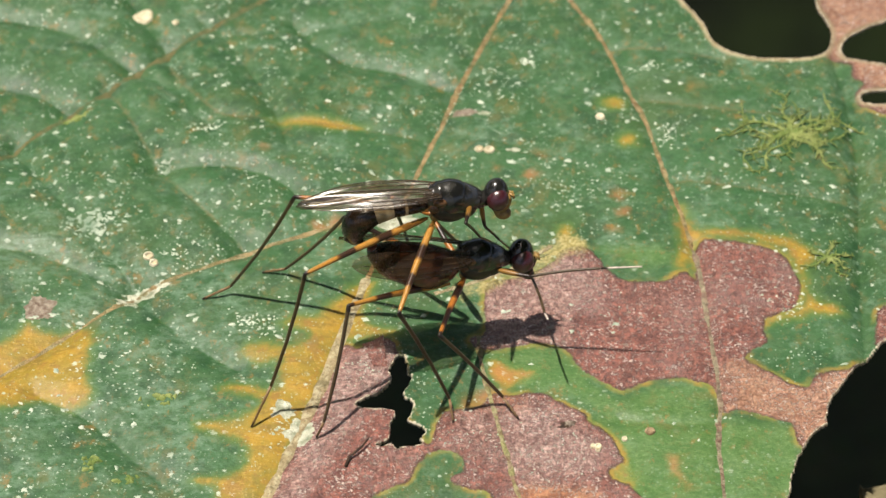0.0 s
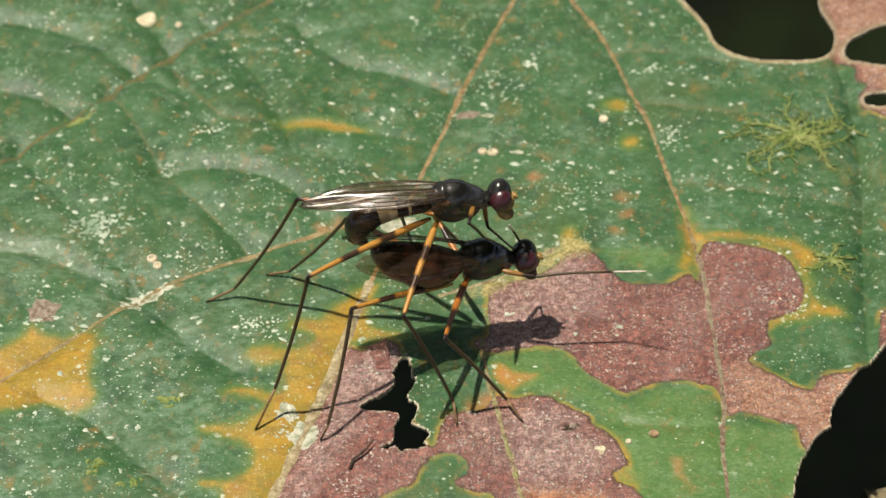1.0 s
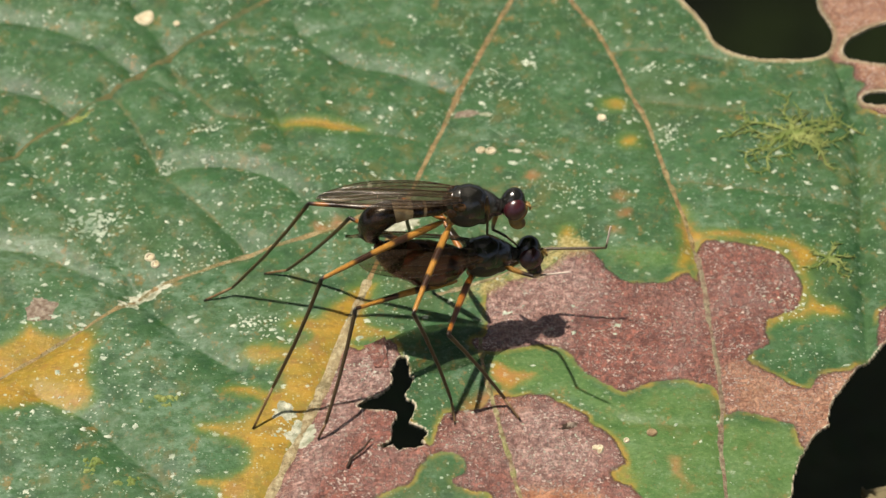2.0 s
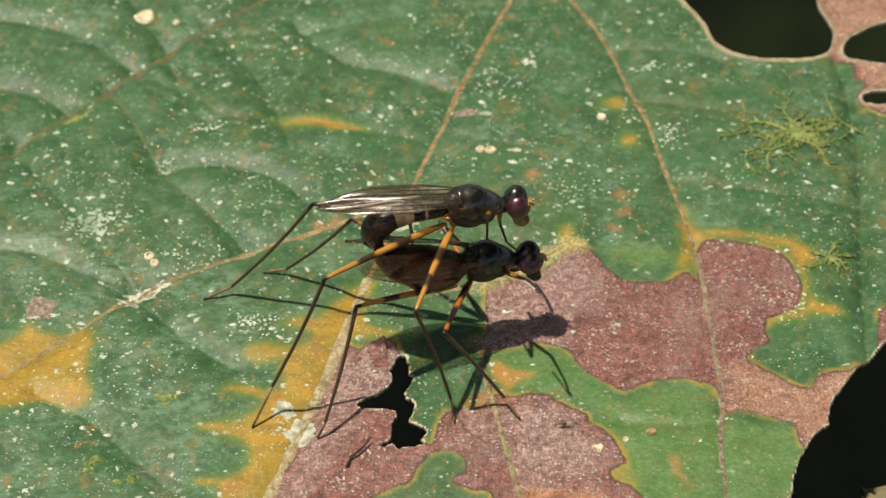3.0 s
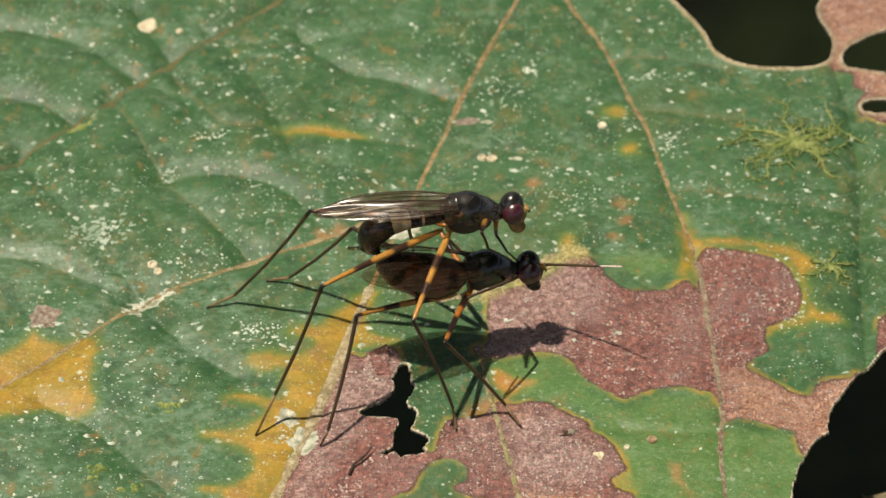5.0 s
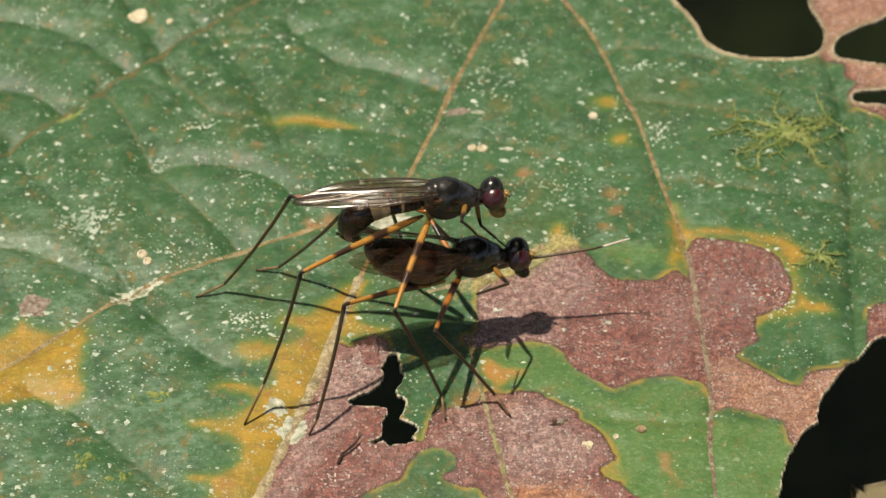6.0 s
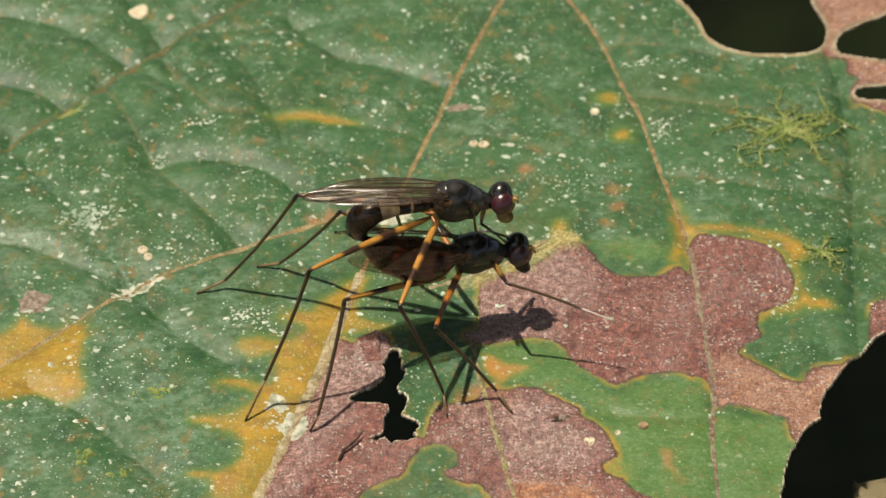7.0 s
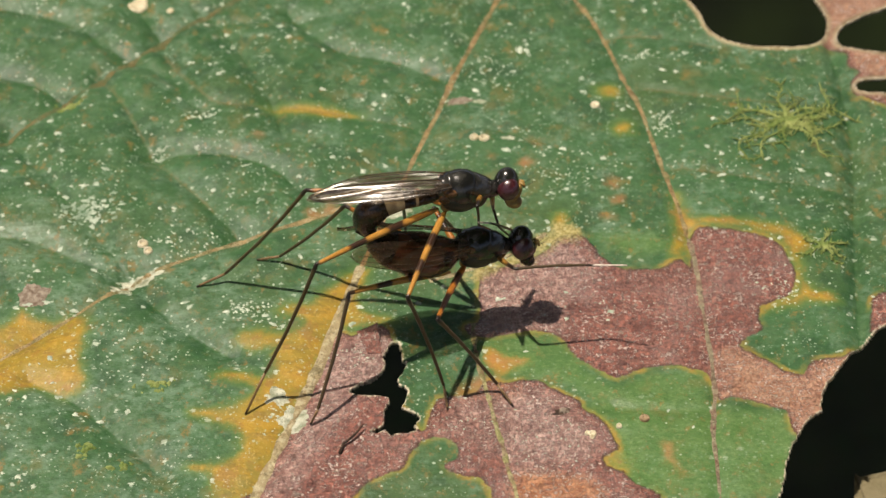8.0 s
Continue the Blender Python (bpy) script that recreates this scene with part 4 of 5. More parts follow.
# ---- the two flies ----
def build_head(fly, centre, size, face_label, face=1.0):
    cx, cy, cz = centre
    head = part("head", join_meshes("head", [
        ball("head", (-0.06, 0, 0.08), (0.62 * size, 0.58 * size, 0.78 * size), BLACK),
        ball("neck", (-0.62 * size, 0, -0.12), (0.34, 0.26, 0.24), BLACK)]), fly)
    head.location = Vector(centre) * MM
    for s in (1, -1):
        part("eye", ball("eye", (0.06 * size, s * 0.38 * size, -0.12 * size), (0.54 * size, 0.41 * size, 0.58 * size), EYE, (0, 10, 0), 28, 20), head, "dark red-brown compound eye")
        part("antenna", join_meshes("antenna", [
            tube("antenna", [(0.55 * size, s * 0.14, 0.22), (0.78 * size, s * 0.18, 0.2), (0.86 * size, s * 0.19, 0.02)], (0.05, 0.09, 0.05), FACE, 8),
            tube("bristle", [(0.84 * size, s * 0.19, 0.1), (1.1 * size, s * 0.26, 0.32), (1.35 * size, s * 0.3, 0.5)], (0.016, 0.011, 0.004), BLACK, 4)]), head)
    part("face", join_meshes("face", [
        ball("face", (0.46 * size, 0, -0.3 * size), (0.34 * size * face, 0.42 * size * face, 0.52 * size * face), FACE if face == 1.0 else DARK_BROWN, (0, 12, 0)),
        tube("cheek", [(0.62 * size, 0.1, 0.3 * size), (0.72 * size, 0.1, 0), (0.7 * size, 0.1, -0.4 * size)], (0.06, 0.1, 0.1), FACE, 8)]), head, face_label)
    mouth = part("mouthparts", join_meshes("mouthparts", [
        tube("snout", [(0.25 * size, 0, -0.4 * size), (0.36 * size, 0, -0.66 * size), (0.46 * size, 0, -0.82 * size)], (0.38, 0.4, 0.38), FACE if face == 1.0 else DARK_BROWN, 14),
        ball("lip", (0.5 * size, 0, -0.84 * size), (0.44 * face, 0.42 * face, 0.36 * face), FACE if face == 1.0 else DARK_BROWN)]), head)
    return head, mouth


def thorax_mesh(k=1.0):
    rings = [(-1.66 * k, -0.2, 0.05, 0.05), (-1.55 * k, -0.15, 0.42, 0.4), (-1.25 * k, -0.04, 0.74, 0.64), (-1.0 * k, 0.02, 0.94, 0.76), (-0.86 * k, 0.04, 0.96, 0.78),
             (-0.5 * k, 0.06, 1.06, 0.86), (-0.1 * k, 0.05, 1.05, 0.86), (0.08 * k, 0.03, 0.97, 0.82), (0.35 * k, 0.03, 0.9, 0.78), (0.75 * k, 0.02, 0.74, 0.66), (1.0 * k, 0.0, 0.62, 0.56),
             (1.12 * k, -0.02, 0.53, 0.5), (1.4 * k, -0.06, 0.42, 0.42), (1.62 * k, -0.1, 0.3, 0.3), (1.85 * k, -0.1, 0.2, 0.2)]
    bits = [body_loft("thorax", rings, [BLACK], lumps=0.03),
            ball("scutellum", (-1.25 * k, 0, 0.55), (0.36, 0.4, 0.24), BLACK)]
    for s in (1, -1):
        bits += [ball("pleuron", (-0.35 * k, s * 0.42, -0.42), (0.95, 0.46, 0.66), MATT_BLACK), ball("pleuron", (0.45 * k, s * 0.36, -0.3), (0.6, 0.4, 0.55), MATT_BLACK), ball("shoulder", (0.85 * k, s * 0.42, 0.22), (0.28, 0.24, 0.24), BLACK),
                 ball("tegula", (-1.0 * k, s * 0.62, 0.3), (0.42, 0.2, 0.26), AMBER), ball("tegula", (-1.15 * k, s * 0.5, -0.2), (0.36, 0.24, 0.34), AMBER), ball("coxa", (-0.95 * k, s * 0.32, -0.85), (0.3, 0.26, 0.34), FACE),
                 ball("coxa", (0.75 * k, s * 0.3, -0.62), (0.22, 0.2, 0.34), FACE)]
    for s in (1, -1):
        for x, y, z, lean in ((-1.4, 0.2, 0.62, -0.25), (-1.1, 0.45, 0.68, -0.2), (-0.6, 0.62, 0.6, -0.15), (0.1, 0.6, 0.6, -0.1), (0.75, 0.45, 0.5, 0.1)):
            bits.append(tube("bristle", [(x * k, s * y, z), (x * k + lean * 0.5, s * (y + 0.04), z + 0.25), (x * k + lean, s * (y + 0.06), z + 0.45)], (0.014, 0.009, 0.003), MATT_BLACK, 4))
    return join_meshes("thorax", bits)


M0, F0 = (0.65, -6.0, 9.54), (2.04, -6.0, 5.39)
LEGS_M, LEGS_F = {}, {}
# both bodies point a little away from the viewer, tails raised
YAW = Matrix.Rotation(radians(19), 4, Vector((0, 1, 1)).normalized())


def build_male():
    fly = tagged(new("stilt_legged_fly"), "slender black stilt-legged fly with banded orange legs standing on its mate", "fly", group="pair of flies")
    fly.location = Vector(M0) * MM
    part("thorax", thorax_mesh(1.0), fly)
    rings = [(-1.35, -0.3, 0.22, 0.24), (-1.9, -0.5, 0.34, 0.38), (-2.6, -0.62, 0.38, 0.48), (-3.3, -0.75, 0.45, 0.54), (-3.9, -0.95, 0.58, 0.6), (-4.4, -1.25, 0.72, 0.66),
             (-4.75, -1.7, 0.76, 0.66), (-4.8, -2.2, 0.66, 0.58), (-4.65, -2.6, 0.5, 0.46), (-4.4, -2.9, 0.34, 0.32), (-4.15, -3.05, 0.16, 0.16)]
    band = lambda u: 1 if 2.7 < u < 4.2 else (1 if 1.6 < u < 2.0 else 0)
    part("abdomen", body_loft("abdomen", rings, [DARK_BROWN, CREAM], band, lumps=0.06), fly, "brown abdomen curled down, with a cream band")
    part("claspers", join_meshes("claspers", [tube("clasper", [(-4.95, s * 0.2, -2.1), (-5.2, s * 0.26, -2.6), (-4.75, s * 0.22, -3.0)], (0.16, 0.14, 0.05), MATT_BLACK, 8) for s in (1, -1)]), fly)
    build_wing(fly, (-1.05, 0.1, 0.78), (4, -8.5, 2), 7.15, 1.15, 1, swing=-13)
    build_wing(fly, (-1.05, -0.5, 0.78), (17, -8.5, -2), 7.15, 1.16, -1, swing=-13)
    head, mouth = build_head(fly, (2.06, 0, 0.3), 1.02, "tan face with black markings")
    mats, dark = (FEMUR, TIBIA, TARSUS), (FEMUR_DARK, TIBIA, TARSUS)
    LEGS_M["hind_near"] = Leg(fly, M0, (-0.90, -6.60, 8.71), (-6.70, -10.71, 9.00), (-8.67, -11.64, 1.86), (-9.68, -12.80, 0.08), mats, 1.0)
    LEGS_M["hind_far"] = Leg(fly, M0, (-0.83, -5.20, 7.98), (-7.51, -4.58, 8.30), (-11.27, -3.40, 0.60), (-12.77, -3.85, 0.08), dark, 1.0)
    LEGS_M["mid_near"] = Leg(fly, M0, (-0.45, -6.80, 8.75), (-2.15, -11.94, 7.50), (0.32, -11.32, 0.60), (0.54, -12.54, 0.08), mats, 1.0)
    LEGS_M["mid_far"] = Leg(fly, M0, (-0.54, -5.10, 7.57), (-2.78, -3.15, 7.00), (-1.70, -0.90, 0.60), (-1.04, -0.81, 0.08), dark, 1.0)
    LEGS_M["front_near"] = Leg(fly, M0, (1.35, -6.50, 9.48), (1.11, -8.00, 9.81), (1.87, -6.50, 7.34), (2.45, -6.30, 6.82), (FEMUR_FRONT, TIBIA, TARSUS), 0.75)
    LEGS_M["front_far"] = Leg(fly, M0, (1.93, -5.50, 8.59), (2.13, -5.07, 6.68), (2.88, -5.50, 6.15), (3.40, -5.60, 5.64), (FEMUR_FRONT, TIBIA, TARSUS), 0.75)
    return fly, head, mouth


def build_female():
    fly = tagged(new("stilt_legged_fly"), "black stilt-legged fly with swollen red-brown abdomen, standing on the leaf", "fly", group="pair of flies")
    fly.location = Vector(F0) * MM
    part("thorax", thorax_mesh(0.9), fly)
    rings = [(-1.1, -0.25, 0.3, 0.3), (-1.7, -0.42, 0.8, 0.8), (-2.4, -0.6, 1.14, 1.08), (-3.2, -0.62, 1.26, 1.18), (-4.0, -0.4, 1.14, 1.08), (-4.8, -0.15, 1.0, 0.96),
             (-5.35, 0.12, 0.8, 0.76), (-5.8, 0.42, 0.54, 0.5), (-6.1, 0.75, 0.28, 0.28)]
    part("abdomen", body_loft("abdomen", rings, [RED_BROWN, DARK_BROWN], lambda u: 1 if u > 5.2 else 0, lumps=0.05), fly, "swollen glossy red-brown abdomen")
    build_wing(fly, (-1.0, 0.45, 0.62), (-36, -3, -4), 6.6, 1.5, 1, -0.2)
    build_wing(fly, (-1.0, -0.72, 0.72), (34, -3, 4), 6.3, 1.45, -1, film=WING_CLEAR)
    head, mouth = build_head(fly, (2.05, 0, 0.12), 1.08, "dark face", 0.82)
    mats, dark = (FEMUR, TIBIA, TARSUS), (FEMUR_DARK, TIBIA, TARSUS)
    LEGS_F["hind_near"] = Leg(fly, F0, (0.23, -6.70, 4.17), (-4.67, -10.26, 6.30), (-5.99, -13.17, 0.85), (-6.37, -13.48, 0.08), mats, 1.0)
    LEGS_F["hind_far"] = Leg(fly, F0, (0.23, -5.40, 3.79), (-5.04, -3.96, 6.30), (-8.43, -2.00, 0.50), (-9.67, -1.84, 0.08), dark, 1.0)
    LEGS_F["mid_near"] = Leg(fly, F0, (1.09, -6.70, 4.62), (-0.17, -11.54, 5.50), (3.04, -11.24, 0.60), (3.84, -12.27, 0.08), dark, 1.0)
    LEGS_F["mid_far"] = Leg(fly, F0, (1.11, -5.30, 3.61), (-0.47, -2.68, 4.80), (1.85, -1.40, 0.50), (2.31, -1.24, 0.08), dark, 1.0)
    LEGS_F["front_near"] = Leg(fly, F0, (2.82, -6.50, 4.99), (4.41, -7.20, 5.26), (7.84, -7.60, 6.23), (9.94, -7.80, 6.56), (FEMUR_FRONT, TIBIA, WHITE_TARSUS), 0.75)
    LEGS_F["front_far"] = Leg(fly, F0, (3.02, -5.60, 4.08), (4.76, -5.30, 4.52), (8.10, -5.30, 5.34), (9.73, -5.30, 6.07), (FEMUR_FRONT, TIBIA, WHITE_TARSUS), 0.75)
    return fly, head, mouth


# ---- surroundings ----
def plain_leaf_mesh(name, length, width, bend, material, seed):
    """A broad curved leaf with a midrib fold, from its stalk at the origin along +x. Millimetres."""
    rng = random.Random(seed)
    verts, faces = [], []
    n, k = 9, 2
    for i in range(n + 1):
        u = i / n
        half = width * 0.5 * math.sin(math.pi * u ** 0.8) ** 0.9 * (1 + 0.06 * rng.uniform(-1, 1))
        for j in range(-k, k + 1):
            v = j / k
            verts.append(Vector((length * u, half * v, -bend * u * u + 0.18 * half * v * v + 0.03 * width * rng.uniform(-1, 1) * (1 - abs(v)))) * MM)
    for i in range(n):
        for j in range(2 * k):
            a = i * (2 * k + 1) + j
            faces.append((a, a + 1, a + 2 * k + 2, a + 2 * k + 1))
    return mesh_from(name, verts, faces, material)


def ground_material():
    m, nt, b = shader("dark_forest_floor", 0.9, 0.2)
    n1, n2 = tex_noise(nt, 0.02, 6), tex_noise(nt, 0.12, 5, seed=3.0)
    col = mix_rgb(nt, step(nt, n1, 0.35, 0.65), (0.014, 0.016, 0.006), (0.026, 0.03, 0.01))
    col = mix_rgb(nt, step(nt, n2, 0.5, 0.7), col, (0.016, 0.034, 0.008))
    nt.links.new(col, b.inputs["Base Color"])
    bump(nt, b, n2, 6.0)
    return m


def foliage_material():
    m, nt, b = shader("added_canopy_leaves", 0.5, 0.4)
    n1 = tex_noise(nt, 0.03, 5)
    nt.links.new(mix_rgb(nt, n1, (0.03, 0.06, 0.015), (0.06, 0.11, 0.03)), b.inputs["Base Color"])
    bump(nt, b, tex_noise(nt, 0.2, 4), 0.4)
    thin = node(nt, "ShaderNodeBsdfTranslucent", Color=(0.16, 0.22, 0.03, 1))
    blend = nt.nodes.new("ShaderNodeMixShader")
    blend.inputs[0].default_value = 0.35
    nt.links.new(b.outputs[0], blend.inputs[1])
    nt.links.new(thin.outputs[0], blend.inputs[2])
    nt.links.new(blend.outputs[0], nt.nodes["Material Output"].inputs[0])
    return m


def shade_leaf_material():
    m, nt, b = shader("shade_coloured_leaf", 0.7, 0.08)
    # near-black green: foliage colour lowered so that deep shade is in the paint
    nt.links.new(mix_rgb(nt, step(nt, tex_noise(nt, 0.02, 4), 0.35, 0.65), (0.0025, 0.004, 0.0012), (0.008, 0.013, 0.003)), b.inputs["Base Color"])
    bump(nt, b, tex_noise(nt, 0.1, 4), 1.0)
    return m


def dry_leaf_material():
    m, nt, b = shader("dry_leaf", 0.7, 0.2)
    n1 = tex_noise(nt, 0.5, 5)
    nt.links.new(mix_rgb(nt, n1, (0.12, 0.1, 0.05), (0.26, 0.22, 0.13)), b.inputs["Base Color"])
    bump(nt, b, tex_noise(nt, 2.0, 4), 0.2)
    return m


def build_surroundings():
    half = 400.0
    n = 24
    xs = np.sign(np.linspace(-1, 1, n + 1)) * np.abs(np.linspace(-1, 1, n + 1)) ** 5 * half
    verts = [(x, y, -0.8 + 0.03 * noise.noise(Vector((x * 6, y * 6, 0)))) for y in xs for x in xs]
    faces = [(j * (n + 1) + i, j * (n + 1) + i + 1, (j + 1) * (n + 1) + i + 1, (j + 1) * (n + 1) + i) for j in range(n) for i in range(n)]
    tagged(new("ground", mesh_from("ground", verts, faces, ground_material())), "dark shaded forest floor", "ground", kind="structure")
    # unseen canopy added for shade: layered broad leaves, a gap lets the sun through
    green = foliage_material()
    rng = random.Random(5)
    shape = plain_leaf_mesh("spray", 420, 230, 80, green, 3)
    base = [v.co.copy() for v in shape.vertices]
    quads = [tuple(p.vertices) for p in shape.polygons]
    verts, faces = [], []
    for layer, count in ((1.25, 1000), (1.6, 1000)):
        for _ in range(count):
            a, r = rng.uniform(0, 2 * math.pi), math.sqrt(rng.uniform(0.0, 1.0)) * 3.2
            z = layer + rng.uniform(-0.12, 0.12)
            at = Vector((r * math.cos(a), r * math.sin(a), 0)) + Vector((SUN_WAY.x, SUN_WAY.y, 0)) * (z / SUN_WAY.z) + Vector((0, 0, z))
            m = Matrix.Translation(at) @ Euler((rng.uniform(-0.4, 0.4), rng.uniform(-0.3, 0.4), a + rng.uniform(-0.9, 0.9))).to_matrix().to_4x4()
            foot = [m @ base[q] for q in range(0, len(base), 4)]
            if abs(a - 1.42 * math.pi) < 0.6 and 0.6 < r < 2.6:
                continue
            if min((p - SUN_WAY * (p.z / SUN_WAY.z)).length for p in foot) < 0.17:
                continue
            k = len(verts)
            verts += [m @ v for v in base]
            faces += [tuple(q + k for q in f) for f in quads]
    tagged(new("unseen_canopy", mesh_from("unseen_canopy", verts, faces, green)), "unseen leaf canopy added to shade the floor, with a gap for the sun", "foliage", kind="stuff")
    bpy.data.meshes.remove(shape)
    # added leaf for the dim green below the upper hole, its shade coloured in
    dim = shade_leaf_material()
    low = tagged(new("broad_leaf"), "added broad leaf far below, shade put into its near-black green", "leaf")
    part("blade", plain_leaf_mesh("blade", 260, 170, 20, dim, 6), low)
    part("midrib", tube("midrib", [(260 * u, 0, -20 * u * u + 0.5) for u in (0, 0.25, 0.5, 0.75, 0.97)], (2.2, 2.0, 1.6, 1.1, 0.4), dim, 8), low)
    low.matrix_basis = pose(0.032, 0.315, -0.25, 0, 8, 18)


leaf = build_leaf()
build_flap()
build_surroundings()
male, male_head, male_mouth = build_male()
female, female_head, female_mouth = build_female()


# ---- small things on the leaf ----
def flat_material(name, a, b_col, rough=0.75, scale=3.0, depth=0.08):
    m, nt, b = shader(name, rough, 0.3)
    n1, n2 = tex_noise(nt, scale, 4), tex_noise(nt, scale * 4, 3, seed=3.0)
    nt.links.new(mix_rgb(nt, step(nt, n1, 0.3, 0.7), a, b_col), b.inputs["Base Color"])
    bump(nt, b, n2, depth)
    return m


CRUST = flat_material("white_lichen_crust", (0.24, 0.26, 0.17), (0.62, 0.62, 0.5), scale=2.2, depth=0.14)
HAZE = flat_material("thin_grey_green_lichen", (0.17, 0.25, 0.17), (0.42, 0.48, 0.38), scale=1.0)
PALE = flat_material("pale_flecks", (0.26, 0.33, 0.24), (0.6, 0.64, 0.53), scale=1.2)
RING = flat_material("cream_ring", (0.5, 0.42, 0.26), (0.72, 0.66, 0.5))
SCAR = flat_material("tan_ring_scar", (0.16, 0.1, 0.05), (0.34, 0.25, 0.15))
SCAB = flat_material("grey_brown_scab", (0.13, 0.085, 0.06), (0.33, 0.28, 0.22))
MOSS = flat_material("yellow_green_moss", (0.12, 0.18, 0.04), (0.28, 0.32, 0.11), 0.8, 1.5)
TWIG = flat_material("dark_twig", (0.02, 0.012, 0.008), (0.06, 0.035, 0.02))


GX, GY = np.arange(-30, 30.1, 0.2), np.arange(-24, 26.1, 0.2)
HEIGHTS = leaf_height(*np.meshgrid(GX, GY))


def z_at(x, y):
    """The blade's height at a place, from a grid of heights."""
    i, j = min(max((x + 30) / 0.2, 0), len(GX) - 2), min(max((y + 24) / 0.2, 0), len(GY) - 2)
    a, b = int(i), int(j)
    u, v = i - a, j - b
    h = HEIGHTS
    return float((h[b, a] * (1 - u) + h[b, a + 1] * u) * (1 - v) + (h[b + 1, a] * (1 - u) + h[b + 1, a + 1] * u) * v)


def chip(rng, x, y, size, height, sides=9):
    """A low irregular chip lying on the blade: vertices and faces."""
    z = z_at(x, y)
    ring = []
    turn, long = rng.uniform(-0.7, 0.7), rng.uniform(0.9, 1.6)
    ct, st = math.cos(turn), math.sin(turn)
    for k in range(sides):
        a = 2 * math.pi * k / sides + rng.uniform(-0.3, 0.3)
        r = size * rng.uniform(0.35, 1.3)
        u, v = r * math.cos(a) * long, r * math.sin(a) / long ** 0.5
        ring.append((x + u * ct - v * st, y + u * st + v * ct, z - 0.02))
    top = [(x + (p[0] - x) * 0.6, y + (p[1] - y) * 0.6, z + height) for p in ring]
    v = ring + top
    f = [(k, (k + 1) % sides, sides + (k + 1) % sides, sides + k) for k in range(sides)] + [tuple(range(sides, 2 * sides))]
    return v, f


def chips(name, spots, size, height, material, seed, label, category, kind=""):
    rng = random.Random(seed)
    verts, faces = [], []
    sx, sy = np.array([q[0] for q in spots]), np.array([q[1] for q in spots])
    gap = np.max([signed(sx, sy, h) for h in (MARGIN, HOLE_TOP, HOLE_MID, HOLE_SIDE, HOLE_SLIT)], axis=0)
    for (x, y, s), d in zip(spots, gap):
        if d > -0.25:
            continue
        v, f = chip(rng, x, y, size * s, height * s)
        k = len(verts)
        verts += [Vector(p) * MM for p in v]
        faces += [tuple(q + k for q in g) for g in f]
    return tagged(new(name, mesh_from(name, verts, faces, material)), label, category, kind=kind)


def scattered_flecks():
    g = np.random.default_rng(21)
    x, y = g.uniform(-26, 25, 9000), g.uniform(-18, 21, 9000)
    keep = smooth_noise(x, y, 0.16, 3) + 0.5 * smooth_noise(x, y, 0.6, 2) > g.uniform(-0.15, 0.7, 9000)
    dead = np.maximum(np.maximum(signed(x, y, BROWN_MAIN), signed(x, y, BROWN_LOW)), np.maximum(signed(x, y, BROWN_RIGHT), signed(x, y, BROWN_TAN)))
    keep &= (dead < 0) | (g.uniform(0, 1, 9000) < 0.25)
    keep &= (signed(x, y, LIME_LOW) < 0) | (g.uniform(0, 1, 9000) < 0.3)
    size = g.choice((0.35, 0.45, 0.6, 0.75, 1.0, 1.4, 2.2), 9000)
    spots = [(a, b, s) for a, b, s in zip(x[keep], y[keep], size[keep])][:650]
    chips("pale_flecks", spots, 0.085, 0.03, PALE, 3, "many tiny pale flecks scattered over the leaf", "flecks", "stuff")


def blob(name, x, y, rx, ry, height, material, seed, label, category, rough=0.3):
    """A low crust with an uneven outline and a lumpy top."""
    sides, rings = 40, 7
    verts, faces = [], []
    for i in range(rings + 1):
        u = i / rings
        for k in range(sides):
            a = 2 * math.pi * k / sides
            w = 1 + rough * noise.fractal(Vector((math.cos(a) * 1.6, math.sin(a) * 1.6, seed * 3.7)), 0.8, 2.0, 4)
            px, py = x + rx * w * u * math.cos(a), y + ry * w * u * math.sin(a)
            lump = 0.6 + 0.6 * noise.noise(Vector((px * 5, py * 5, seed)))
            verts.append(Vector((px, py, z_at(px, py) + height * (1 - u ** 4) * lump - (0.03 if i == rings else 0))) * MM)
    for i in range(rings):
        for k in range(sides):
            a, b = i * sides + k, i * sides + (k + 1) % sides
            faces.append((a, a + sides, b + sides, b))
    return tagged(new(name, mesh_from(name, verts, faces, material)), label, category)


def cluster(x, y, rx, ry, n, seed):
    rng = random.Random(seed)
    return [(x + rng.gauss(0, 0.5) * rx, y + rng.gauss(0, 0.5) * ry, rng.uniform(0.5, 1.5)) for _ in range(n)]


def lichen_disc(x, y, radius, hole, material, label):
    """A raised disc with a sunken middle."""
    prof = [(radius * 1.05, -0.02), (radius, 0.05), (radius * 0.8, 0.1), (radius * 0.55, 0.08), (hole, 0.02), (hole * 0.4, 0.0)]
    rng = random.Random(int(x * 100))
    wob = [rng.uniform(0.96, 1.04) for _ in range(16)]
    verts = [Vector((x + r * wob[k] * math.cos(k * math.pi / 8), y + r * wob[k] * math.sin(k * math.pi / 8), h + 0.03 + z_at(x + r * math.cos(k * math.pi / 8), y + r * math.sin(k * math.pi / 8)))) * MM for r, h in prof for k in range(16)]
    faces = [(i * 16 + k, i * 16 + (k + 1) % 16, (i + 1) * 16 + (k + 1) % 16, (i + 1) * 16 + k) for i in range(len(prof) - 1) for k in range(16)]
    faces.append(tuple(range((len(prof) - 1) * 16, len(prof) * 16)))
    return tagged(new("lichen_disc", mesh_from("lichen_disc", verts, faces, material)), label, "lichen", group="lichen rings on the leaf")


